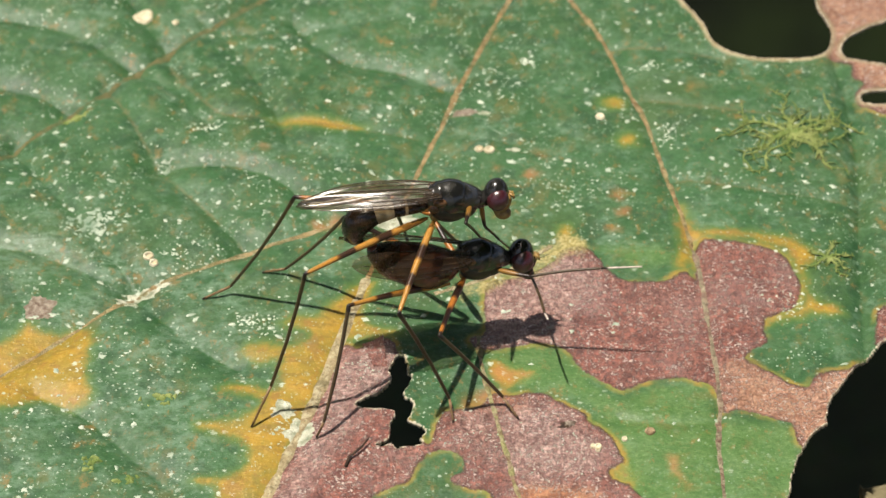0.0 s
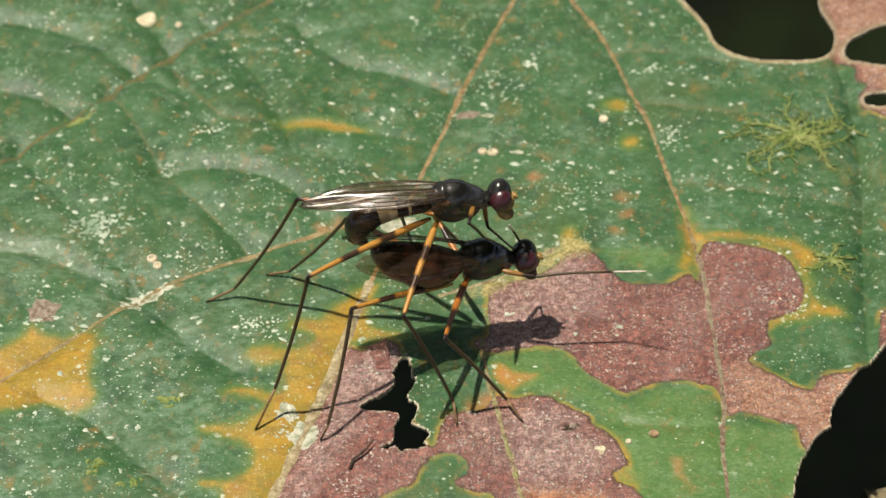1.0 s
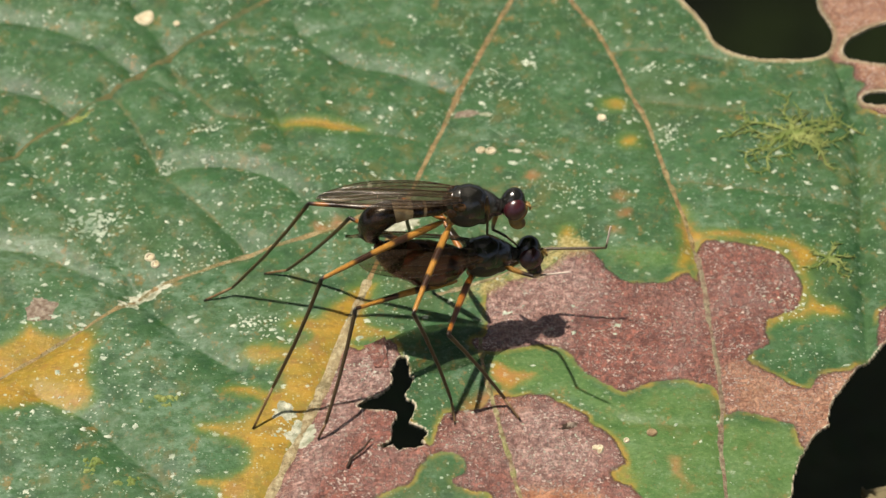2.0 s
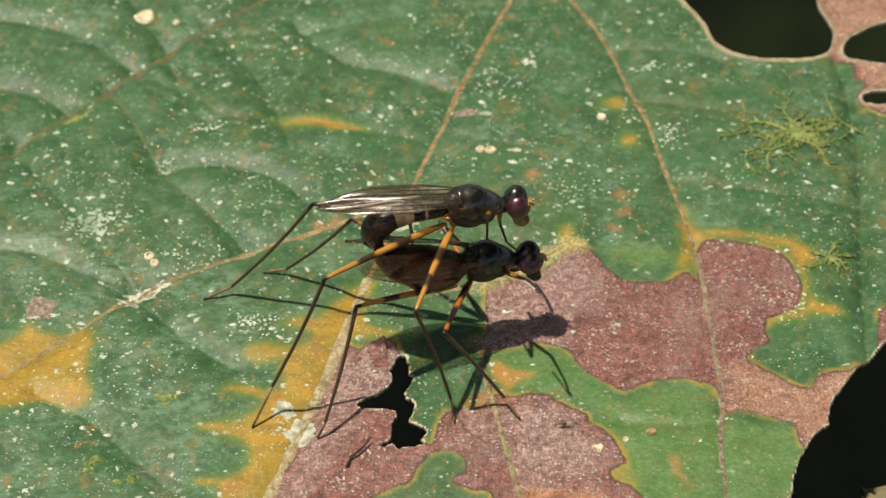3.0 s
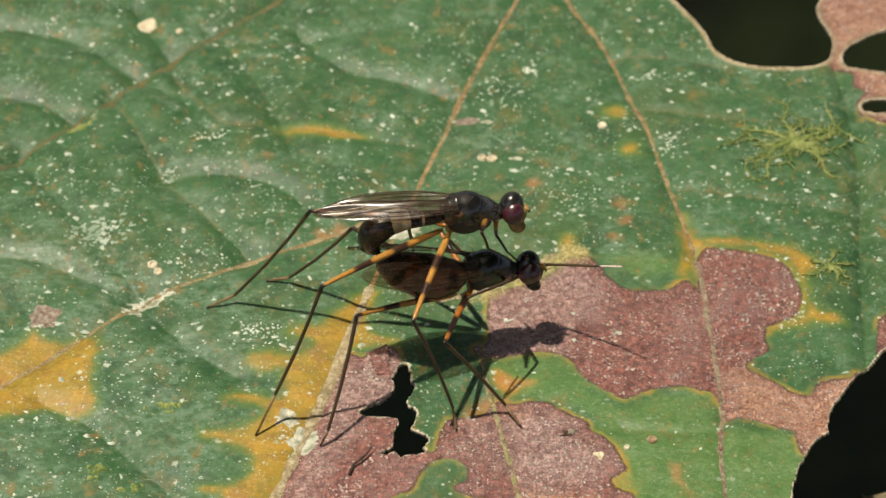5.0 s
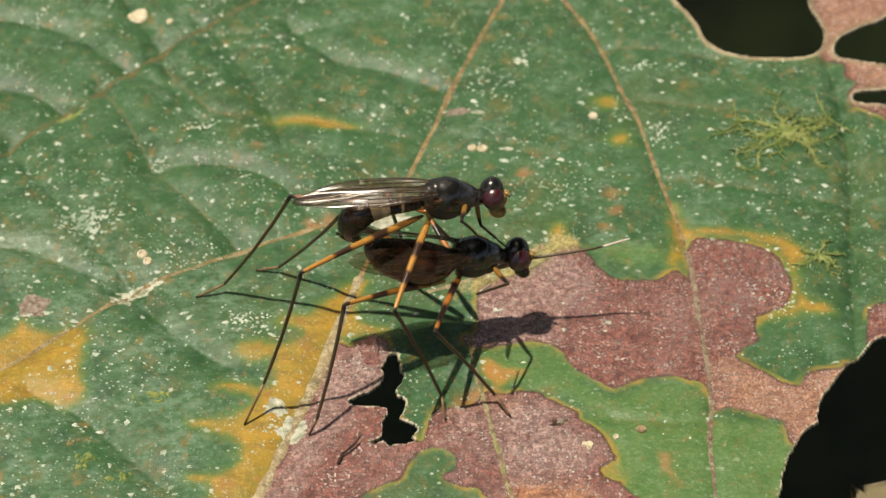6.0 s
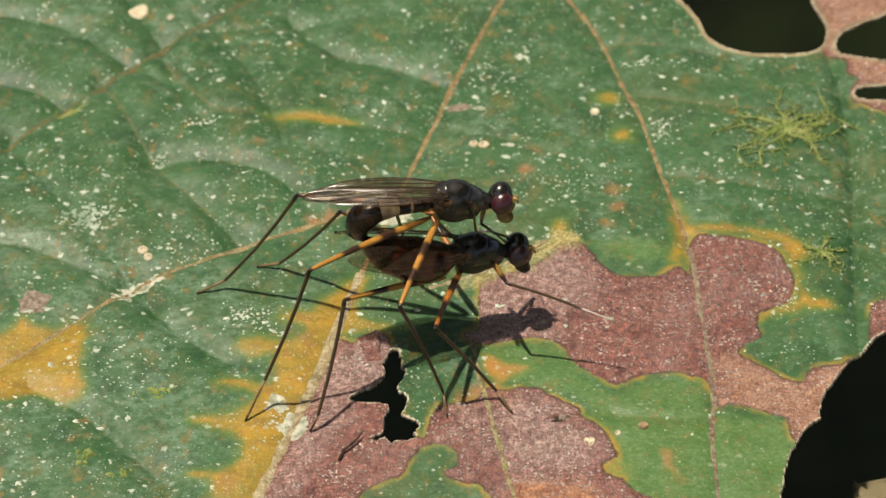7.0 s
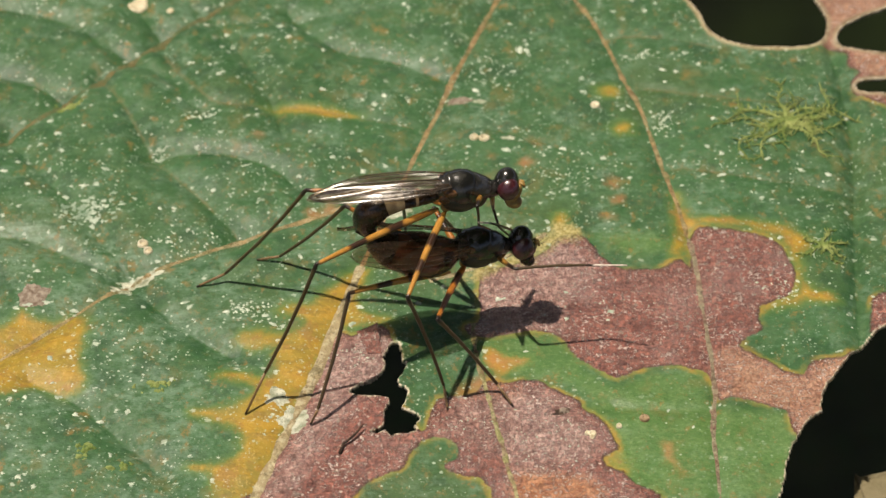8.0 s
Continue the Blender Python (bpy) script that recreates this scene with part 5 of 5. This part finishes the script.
def moss_tuft(x, y, reach, count, seed, label):
    """Branching filaments creeping outwards over the blade."""
    rng = random.Random(seed)
    tuft = tagged(new("moss_tuft"), label, "moss", group="moss tufts on the leaf")
    tuft.location = Vector((x, y, z_at(x, y))) * MM
    z0 = z_at(x, y)
    for k in range(count):
        a = 2 * math.pi * k / count + rng.uniform(-0.25, 0.25)
        n, r, pts = 9, reach * rng.uniform(0.3, 1.0), []
        bend = rng.uniform(-0.9, 0.9)
        for i in range(n + 1):
            u = i / n
            w = 0.25 * math.sin(7 * u + k) * u
            px, py = r * u * math.cos(a + bend * u + w) * 1.25, r * u * math.sin(a + bend * u + w)
            pts.append((px, py, z_at(x + px, y + py) - z0 + 0.03 + 0.03 * math.sin(math.pi * u)))
        stem = part("filament", tube("filament", pts, [0.075 - 0.03 * i / n for i in range(n + 1)], MOSS, 5), tuft)
        for i in range(1, n + 1):
            for s in (-1, 1):
                if rng.random() < 0.15:
                    continue
                b = Vector(pts[i])
                q = a + bend * i / n + s * rng.uniform(0.6, 1.1)
                l = reach * rng.uniform(0.06, 0.22)
                e = b + Vector((math.cos(q) * l, math.sin(q) * l, rng.uniform(-0.02, 0.1)))
                part("frond", tube("frond", [b, b.lerp(e, 0.5) + Vector((0, 0, 0.04)), e], (0.05, 0.04, 0.018), MOSS, 4), stem)
    return tuft


scattered_flecks()
blob("lichen_crust", -16.10, -2.86, 0.95, 0.5, 0.07, CRUST, 1, "white crusty lichen at a fork of the vein", "lichen", 0.55)
blob("lichen_crust", -16.89, -3.53, 0.6, 0.3, 0.07, CRUST, 2, "white crusty lichen at a fork of the vein", "lichen", 0.5)
blob("lichen_crust", -15.08, -2.39, 0.45, 0.3, 0.07, CRUST, 3, "white crusty lichen at a fork of the vein", "lichen", 0.5)
blob("lichen_crust", -7.26, -12.95, 0.75, 0.8, 0.07, CRUST, 4, "white crusty lichen beside the midrib", "lichen", 0.5)
blob("lichen_crust", -8.23, -11.62, 0.75, 0.45, 0.06, CRUST, 5, "white crusty lichen beside the midrib", "lichen", 0.9)
blob("lichen_crust", -2.54, 2.16, 1.15, 0.72, 0.07, CRUST, 9, "white lichen patch beneath the flies", "lichen", 0.6)
chips("lichen_specks", cluster(-19.17, 2.23, 1.7, 1.3, 130, 6), 0.13, 0.02, HAZE, 6, "scuffed pale lichen specks on the leaf", "lichen", "stuff")
chips("lichen_specks", cluster(12.70, 9.11, 0.9, 1.2, 55, 7), 0.07, 0.03, PALE, 7, "pale lichen specks beside the vein", "lichen", "stuff")
chips("lichen_specks", cluster(-9.92, -5.63, 1.6, 1.2, 80, 8), 0.075, 0.03, PALE, 8, "cluster of pale lichen specks", "lichen", "stuff")
chips("lichen_specks", cluster(4.99, 15.48, 0.8, 0.5, 25, 10), 0.09, 0.03, PALE, 10, "pale lichen specks on green leaf", "lichen", "stuff")
chips("lichen_specks", cluster(11.73, 14.73, 1.4, 0.5, 40, 11), 0.07, 0.03, PALE, 11, "pale lichen specks on green leaf", "lichen", "stuff")
chips("lichen_specks", cluster(-13.63, 9.59, 1.0, 0.6, 30, 12), 0.08, 0.03, PALE, 12, "pale lichen specks on green leaf", "lichen", "stuff")
chips("lichen_specks", cluster(-15.67, 7.00, 0.7, 0.4, 25, 13), 0.08, 0.03, PALE, 13, "pale lichen specks on green leaf", "lichen", "stuff")
chips("lichen_specks", cluster(20.30, -0.82, 0.4, 1.2, 30, 14), 0.06, 0.03, PALE, 14, "pale lichen specks on green leaf", "lichen", "stuff")
chips("lichen_specks", cluster(1.03, -13.26, 3.0, 1.6, 45, 15), 0.045, 0.03, PALE, 15, "pale specks on dead brown tissue", "lichen", "stuff")
chips("lichen_specks", cluster(-3.63, -8.64, 1.6, 1.4, 70, 16), 0.05, 0.03, PALE, 16, "pale specks on dead brown tissue", "lichen", "stuff")
chips("lichen_specks", cluster(10.31, -5.02, 4.0, 2.0, 40, 17), 0.04, 0.03, PALE, 17, "pale specks on dead brown tissue", "lichen", "stuff")
chips("lichen_specks", cluster(5.55, -14.38, 2.5, 1.5, 40, 18), 0.045, 0.03, PALE, 18, "pale specks on dead brown tissue", "lichen", "stuff")
chips("lichen_specks", cluster(-7.83, -12.88, 1.2, 1.2, 60, 19), 0.06, 0.03, PALE, 19, "pale specks round the midrib crust", "lichen", "stuff")
chips("lichen_specks", cluster(1.83, 13.48, 2.5, 2.5, 70, 20), 0.07, 0.03, PALE, 20, "pale lichen specks on green leaf", "lichen", "stuff")
chips("lichen_specks", cluster(7.09, 4.93, 2.5, 2.0, 70, 22), 0.06, 0.03, PALE, 22, "pale lichen specks on green leaf", "lichen", "stuff")
chips("lichen_specks", cluster(-16.23, -8.25, 4.0, 3.0, 110, 23), 0.06, 0.03, PALE, 23, "pale lichen specks on green leaf", "lichen", "stuff")
chips("lichen_specks", cluster(18.44, -4.19, 1.6, 1.6, 60, 24), 0.06, 0.03, PALE, 24, "pale lichen specks on green leaf", "lichen", "stuff")
chips("lichen_specks", cluster(-13.87, -0.39, 3.0, 1.5, 80, 25), 0.06, 0.03, PALE, 25, "pale lichen specks on green leaf", "lichen", "stuff")
chips("lichen_specks", cluster(-9.86, 4.93, 3.0, 2.0, 70, 27), 0.06, 0.03, PALE, 27, "pale lichen specks on green leaf", "lichen", "stuff")
lichen_disc(-17.93, 19.87, 0.58, 0.14, RING, "cream lichen disc with a small pit")
lichen_disc(10.44, -13.19, 0.26, 0.12, SCAR, "tan ring scar on the leaf")
lichen_disc(9.13, -13.67, 0.15, 0.09, RING, "pale ring on the leaf")
lichen_disc(-15.90, -0.60, 0.28, 0.18, RING, "pale yellowish ring on the leaf")
lichen_disc(-15.58, -1.08, 0.24, 0.14, RING, "pale yellowish ring on the leaf")
lichen_disc(-15.91, 18.98, 0.2, 0.05, RING, "pale spot on the leaf")
lichen_disc(8.97, 10.50, 0.26, 0.08, RING, "pale spot on the leaf")
lichen_disc(2.04, 7.95, 0.26, 0.17, RING, "yellowish ring on the leaf")
lichen_disc(2.61, 7.85, 0.3, 0.2, RING, "yellowish ring on the leaf")
blob("lichen_crust", 2.40, 11.09, 0.34, 0.2, 0.05, CRUST, 61, "small white lichen crust beside a scab", "lichen", 0.5)
blob("lichen_crust", 3.95, 7.90, 0.4, 0.18, 0.05, CRUST, 62, "small white lichen crust on the leaf", "lichen", 0.8)
lichen_disc(7.76, -14.38, 0.13, 0.07, RING, "pale ring on dead tissue")
blob("scab", -21.30, -4.40, 0.85, 1.05, 0.05, SCAB, 31, "grey-brown scab on the leaf", "scab", 0.4)
blob("scab", 1.23, 11.27, 0.75, 0.35, 0.05, SCAB, 32, "grey-brown scab beside the midrib", "scab", 0.4)
blob("scab", -21.19, -4.52, 0.3, 0.3, 0.05, SCAB, 36, "grey-brown scab on the leaf", "scab", 0.4)
# low dark patch stands in for the shade inside a small chipped pit
blob("flake", 6.21, -12.68, 0.34, 0.2, 0.06, TWIG, 52, "low dark patch in dead tissue, coloured for the shade in a chipped pit", "flake", 0.7)
blob("flake", 6.44, -12.57, 0.3, 0.16, 0.2, SCAB, 53, "curled grey-brown flake on dead tissue", "flake", 0.6)
lichen_disc(7.78, -14.15, 0.2, 0.1, RING, "pale ring on dead tissue")
lichen_disc(7.52, -14.11, 0.14, 0.07, RING, "pale ring on dead tissue")
moss_tuft(19.75, 9.11, 3.6, 21, 41, "star-shaped yellow-green moss creeping on the leaf")
chips("moss_granules", cluster(-21.17, 11.0, 0.9, 0.5, 26, 42), 0.13, 0.1, MOSS, 42, "clump of yellow-green moss granules on the vein", "moss", "stuff")
moss_tuft(20.78, -0.60, 1.5, 7, 43, "pale green moss filaments on the leaf")
chips("moss_granules", cluster(-14.29, -10.74, 0.8, 0.5, 24, 44), 0.13, 0.1, MOSS, 44, "clump of yellow-green moss granules", "moss", "stuff")
chips("moss_granules", cluster(-17.61, -15.11, 0.4, 0.45, 16, 45), 0.13, 0.1, MOSS, 45, "clump of yellow-green moss granules", "moss", "stuff")
chips("moss_granules", cluster(-15.66, -16.13, 0.4, 0.4, 12, 46), 0.12, 0.1, MOSS, 46, "tiny clump of yellow-green moss granules", "moss", "stuff")
tagged(new("twig", tube("twig", [(-4.84, -15.41, z_at(-4.84, -15.41) + 0.05), (-4.69, -14.93, z_at(-4.69, -14.93) + 0.17), (-4.08, -14.38, z_at(-4.08, -14.38) + 0.29), (-3.67, -13.82, z_at(-3.67, -13.82) + 0.41)], (0.1, 0.07, 0.06, 0.03), TWIG, 7)), "thin dark bent twig on dead tissue", "twig")
dry = tagged(new("dry_leaf", plain_leaf_mesh("dry_leaf", 60, 30, 3, dry_leaf_material(), 8)), "dry beige leaf lying lower beneath the green one", "leaf")
dry.matrix_basis = pose(0.0225, -0.0094, -0.009, 0, 0, -45)


# ---- what moves ----
# Shift forward and up and the turn of the body, then the head's own turn: seconds, x, z, pitch, head pitch, head roll
MALE_WAY = [
    (0, 0.00, 0.00, -0.0, 0, 0),
    (0.5, 0.06, 0.06, 0.9, 0, 0),
    (1, -0.04, 0.16, 0.3, 0, 0),
    (1.15, 0.17, 0.19, 0.6, 0, 0),
    (1.2, 0.34, 0.21, 0.8, 0, 0),
    (1.3, 0.81, 0.28, 1.4, 0, 0),
    (1.5, 1.04, -0.60, 12.7, 0, 0),
    (1.7, 0.78, -0.30, 7.6, 0, 0),
    (3, 0.90, -0.39, 1.8, 0, 0),
    (3.5, 0.90, -0.25, 1.7, 0, 0),
    (4, 0.82, -0.26, 1.9, 0, 0),
    (4.5, 0.80, -0.26, 2.7, 0, 0),
    (6, 0.17, 0.03, 0.8, 0, 0),
    (6.5, 0.23, 0.14, 0.7, 0, 0),
    (7, 0.54, -0.47, 4.5, 0, 0),
    (7.2, 0.78, -0.16, 0.3, 0, 0),
    (7.5, 1.00, -0.22, 0.6, 0, 0),
    (7.8, 0.90, -0.12, -0.8, 0, 0),
    (8, 0.81, -0.24, -1.6, 0, 0),
]
FEMALE_WAY = [
    (0, 0.00, -0.00, 0.0, 0, 0),
    (0.5, 0.05, 0.14, -0.1, 0, 0),
    (1, -0.03, 0.18, 0.3, 0, 0),
    (1.15, 0.15, 0.17, 0.4, 0, 0),
    (1.2, 0.29, 0.16, 0.5, 0, 0),
    (1.3, 0.69, 0.15, 0.9, 0, 0),
    (1.5, 0.41, 0.80, -2.5, 0, 0),
    (1.7, 0.28, 0.38, -0.6, 0, 0),
    (3, 0.28, -0.12, -0.6, 0, 0),
    (3.5, 0.27, -0.05, -0.1, 0, 0),
    (4, 0.24, -0.15, 0.9, 0, 0),
    (4.5, 0.23, -0.22, 0.9, 0, 0),
    (6, 0.19, 0.04, 1.0, 0, 0),
    (6.5, 0.16, 0.13, 0.7, 0, 0),
    (7, 0.10, 0.04, -0.4, 0, 0),
    (7.2, 0.27, 0.01, -0.1, 0, 0),
    (7.5, 0.30, -0.03, -0.7, 0, 0),
    (7.8, 0.38, 0.06, -2.1, 0, 0),
    (8, 0.27, -0.05, -1.8, 0, 0),
]
# How far the upper fly's mouthparts reach down: seconds, share
MOUTH = [(0, 0.0), (1.2, 0.0), (1.4, 0.8), (1.5, 1.0), (1.6, 0.5), (1.7, 0.0), (8, 0.0)]
# Waving front legs of the lower fly, in its own space: seconds, then knee, ankle and tip
FEELER_NEAR = [
    (0, 2.02, -1.72, 0.37, 5.05, -2.75, 1.98, 6.96, -3.30, 2.66),
    (0.5, 2.40, -1.15, -0.02, 5.75, -1.52, 1.23, 7.24, -2.27, 2.43),
    (1, 2.32, -1.39, 0.03, 5.72, -2.05, 1.05, 7.27, -2.97, 2.03),
    (1.2, 1.82, -1.82, 0.45, 5.19, -2.96, 0.99, 7.16, -3.58, 1.34),
    (1.3, 1.70, -1.85, 0.46, 5.09, -2.61, 1.41, 6.82, -3.44, 2.22),
    (1.4, 2.00, -1.79, -0.01, 5.39, -2.28, 1.09, 6.97, -3.19, 2.06),
    (1.5, 1.85, -1.98, -0.31, 5.14, -3.46, -0.33, 6.59, -4.90, -0.02),
    (1.7, 1.78, -1.85, 0.32, 1.00, -3.91, 2.70, 1.25, -5.29, 4.02),
    (2.8, 1.35, -2.07, 0.41, 0.70, -4.68, 2.24, 0.61, -2.95, 1.38),
    (3, 1.17, -1.88, 0.54, 0.67, -4.51, 2.40, 0.58, -2.84, 1.46),
    (3.3, 1.31, -2.03, 0.42, 2.54, -4.97, 1.64, 3.53, -6.63, 2.22),
    (3.5, 1.50, -1.99, 0.52, 3.38, -4.50, 2.00, 3.96, -6.05, 3.04),
    (4, 1.85, -1.76, 0.67, 4.01, -4.09, 2.12, 4.47, -5.59, 3.27),
    (4.5, 0.82, -1.63, 0.76, -1.68, -3.65, 1.66, -0.37, -2.34, 1.11),
    (4.7, 0.42, -1.44, 0.73, -2.25, -3.26, 1.60, -0.80, -2.12, 1.00),
    (5.8, 0.64, -1.65, 0.37, -1.47, -3.93, 1.49, -0.35, -2.53, 0.82),
    (6, 0.84, -1.92, 0.19, -1.29, -4.07, 1.47, -0.17, -2.71, 0.72),
    (6.5, 0.58, -1.77, 0.15, -1.45, -4.11, 1.24, -0.32, -2.69, 0.62),
    (6.7, 0.84, -1.96, 0.08, 0.44, -4.23, 2.37, 0.70, -5.51, 3.79),
    (6.9, 0.84, -2.03, 0.01, 1.92, -5.24, 0.61, 3.17, -6.88, 0.74),
    (7, 0.86, -2.03, 0.01, 4.04, -3.72, -0.14, 5.91, -4.69, -0.22),
    (7.1, 1.42, -2.00, 0.31, 4.80, -3.14, 0.80, 6.22, -4.27, 1.74),
    (7.3, 1.08, -1.99, 0.19, 4.02, -3.86, 1.02, 4.96, -5.30, 2.03),
    (7.5, 0.66, -2.15, -0.15, 2.25, -5.02, 0.90, 3.67, -6.53, 1.08),
    (7.6, 1.09, -1.93, 0.25, 4.49, -2.96, 0.81, 5.60, -4.26, 1.86),
    (7.8, 0.97, -2.27, -0.19, 2.20, -5.06, 1.30, 3.38, -6.76, 1.26),
    (7.9, 0.97, -1.98, 0.18, 3.90, -3.80, 1.12, 4.47, -5.41, 2.08),
    (8, 0.95, -1.87, 0.34, 4.39, -2.67, 1.09, 6.14, -3.49, 1.86),
]
FEELER_FAR = [
    (0, 3.16, 0.32, -1.56, 2.78, -3.01, -0.93, 2.32, -4.37, 0.03),
    (0.3, 3.14, 0.05, -0.33, 3.99, -1.88, 2.26, 4.17, -2.78, 3.75),
    (0.5, 2.95, 0.43, -0.09, 4.69, -1.32, 2.30, 4.74, -1.95, 3.93),
    (0.8, 2.80, 1.32, -0.69, 1.40, 0.07, 2.00, 0.50, -0.77, 3.20),
    (1, 2.59, 1.40, -0.93, 1.08, 0.14, 1.68, 0.29, -0.68, 2.96),
    (1.3, 2.28, 1.47, -0.83, 0.85, 0.10, 1.77, 0.06, -0.78, 3.01),
    (1.5, 3.18, 0.69, -1.63, 2.92, -2.27, -0.19, 2.70, -3.68, 0.75),
    (1.6, 2.79, 0.76, -0.16, 4.08, -1.91, 1.47, 4.43, -3.22, 2.57),
    (1.7, 2.88, 0.70, -0.06, 5.66, -0.80, 1.56, 6.08, -1.46, 3.15),
    (2.8, 3.24, 0.39, -1.05, 4.97, 2.06, -3.26, 4.58, 3.56, -4.09),
    (3, 3.13, 0.74, -1.01, 3.91, 2.58, -3.58, 3.23, 2.00, -2.09),
    (3.3, 3.17, 0.47, -0.38, 3.19, -2.92, -0.09, 4.25, -4.43, 0.18),
    (3.5, 3.25, 0.09, -0.59, 4.35, -3.01, 0.36, 4.63, -4.39, 1.39),
    (4, 3.16, -0.10, -0.16, 4.66, -3.00, 0.94, 4.64, -4.30, 2.09),
    (4.5, 2.93, 0.38, 0.28, 3.57, -2.57, 1.75, 3.60, -4.16, 2.45),
    (4.7, 2.93, 0.36, 0.25, 4.44, -2.02, 2.18, 5.07, -3.29, 3.27),
    (5.8, 3.01, 0.18, -0.13, 6.17, -0.60, 1.38, 7.31, -1.19, 2.72),
    (6, 3.05, 0.10, -0.21, 6.39, -0.34, 1.04, 7.79, -0.75, 2.23),
    (6.5, 3.06, 0.23, -0.16, 5.57, -1.26, 1.82, 7.15, -1.28, 2.88),
    (6.7, 3.05, 0.21, -0.19, 5.77, -1.14, 1.65, 7.19, -1.50, 2.84),
    (6.9, 3.02, 0.22, -0.21, 5.57, -1.58, 1.44, 6.14, -2.77, 2.64),
    (7, 2.58, 1.47, -0.65, 0.40, 0.03, 1.34, -0.73, -0.87, 2.31),
    (8, 2.38, 1.61, -0.64, 0.25, 0.14, 1.39, -0.85, -0.76, 2.38),
]


def glide(rows, t):
    """Values at t, smoothly from row to row."""
    if t <= rows[0][0]:
        return list(rows[0][1:])
    for a, b in zip(rows, rows[1:]):
        if t <= b[0]:
            u = (t - a[0]) / (b[0] - a[0])
            u = u * u * (3 - 2 * u)
            return [p + (q - p) * u for p, q in zip(a[1:], b[1:])]
    return list(rows[-1][1:])


def body_pose(origin, way, t):
    dx, dz, pitch, hp, hr = glide(way, t)
    return pose((origin[0] + dx) * MM, origin[1] * MM, (origin[2] + dz) * MM) @ YAW @ pose(0, 0, 0, 0, pitch, 0), hp, hr


def in_mm(m, p):
    """The place of a point of a fly's space, millimetres to millimetres."""
    return (m @ (p * MM)) / MM


def motions():
    times = [i / 10 for i in range(81)]
    walk(male_mouth, [(t, pose(0.25 * k * MM, 0, -0.65 * k * MM)) for t, k in MOUTH])
    rows = {}
    for t in times:
        mm, mhp, mhr = body_pose(M0, MALE_WAY, t)
        fm, fhp, fhr = body_pose(F0, FEMALE_WAY, t)
        rows.setdefault(male, []).append((t, mm))
        rows.setdefault(female, []).append((t, fm))
        for head, at, hp, hr in ((male_head, (2.06, 0, 0.3), mhp, mhr), (female_head, (2.05, 0, 0.12), fhp, fhr)):
            rows.setdefault(head, []).append((t, pose(*(q * MM for q in at), hr - 22, hp, -13)))
        for legs, m, origin in ((LEGS_M, mm, M0), (LEGS_F, fm, F0)):
            inv = m.inverted()
            for name, leg in legs.items():
                hip = in_mm(m, leg.hip)
                ankle, tip = leg.ankle.copy(), leg.tip.copy()
                if legs is LEGS_M and name.startswith("front"):
                    ankle, tip = in_mm(fm, YAW.inverted() @ (ankle - Vector(F0))), in_mm(fm, YAW.inverted() @ (tip - Vector(F0)))
                if legs is LEGS_F and name.startswith("front"):
                    v = glide(FEELER_NEAR if name == "front_near" else FEELER_FAR, t)
                    k = leg.hip + (Vector(v[0:3]) - leg.hip).normalized() * leg.l1
                    a = k + (Vector(v[3:6]) - k).normalized() * leg.l2
                    e = a + (Vector(v[6:9]) - a).normalized() * leg.l3
                    knee, ankle, tip = in_mm(m, k), in_mm(m, a), in_mm(m, e)
                else:
                    knee = leg.bend(hip, ankle)
                for p, q in zip(leg.parts, leg.place(hip, knee, ankle, tip, inv)):
                    rows.setdefault(p, []).append((t, q))
    for thing, path in rows.items():
        walk(thing, path)


motions()
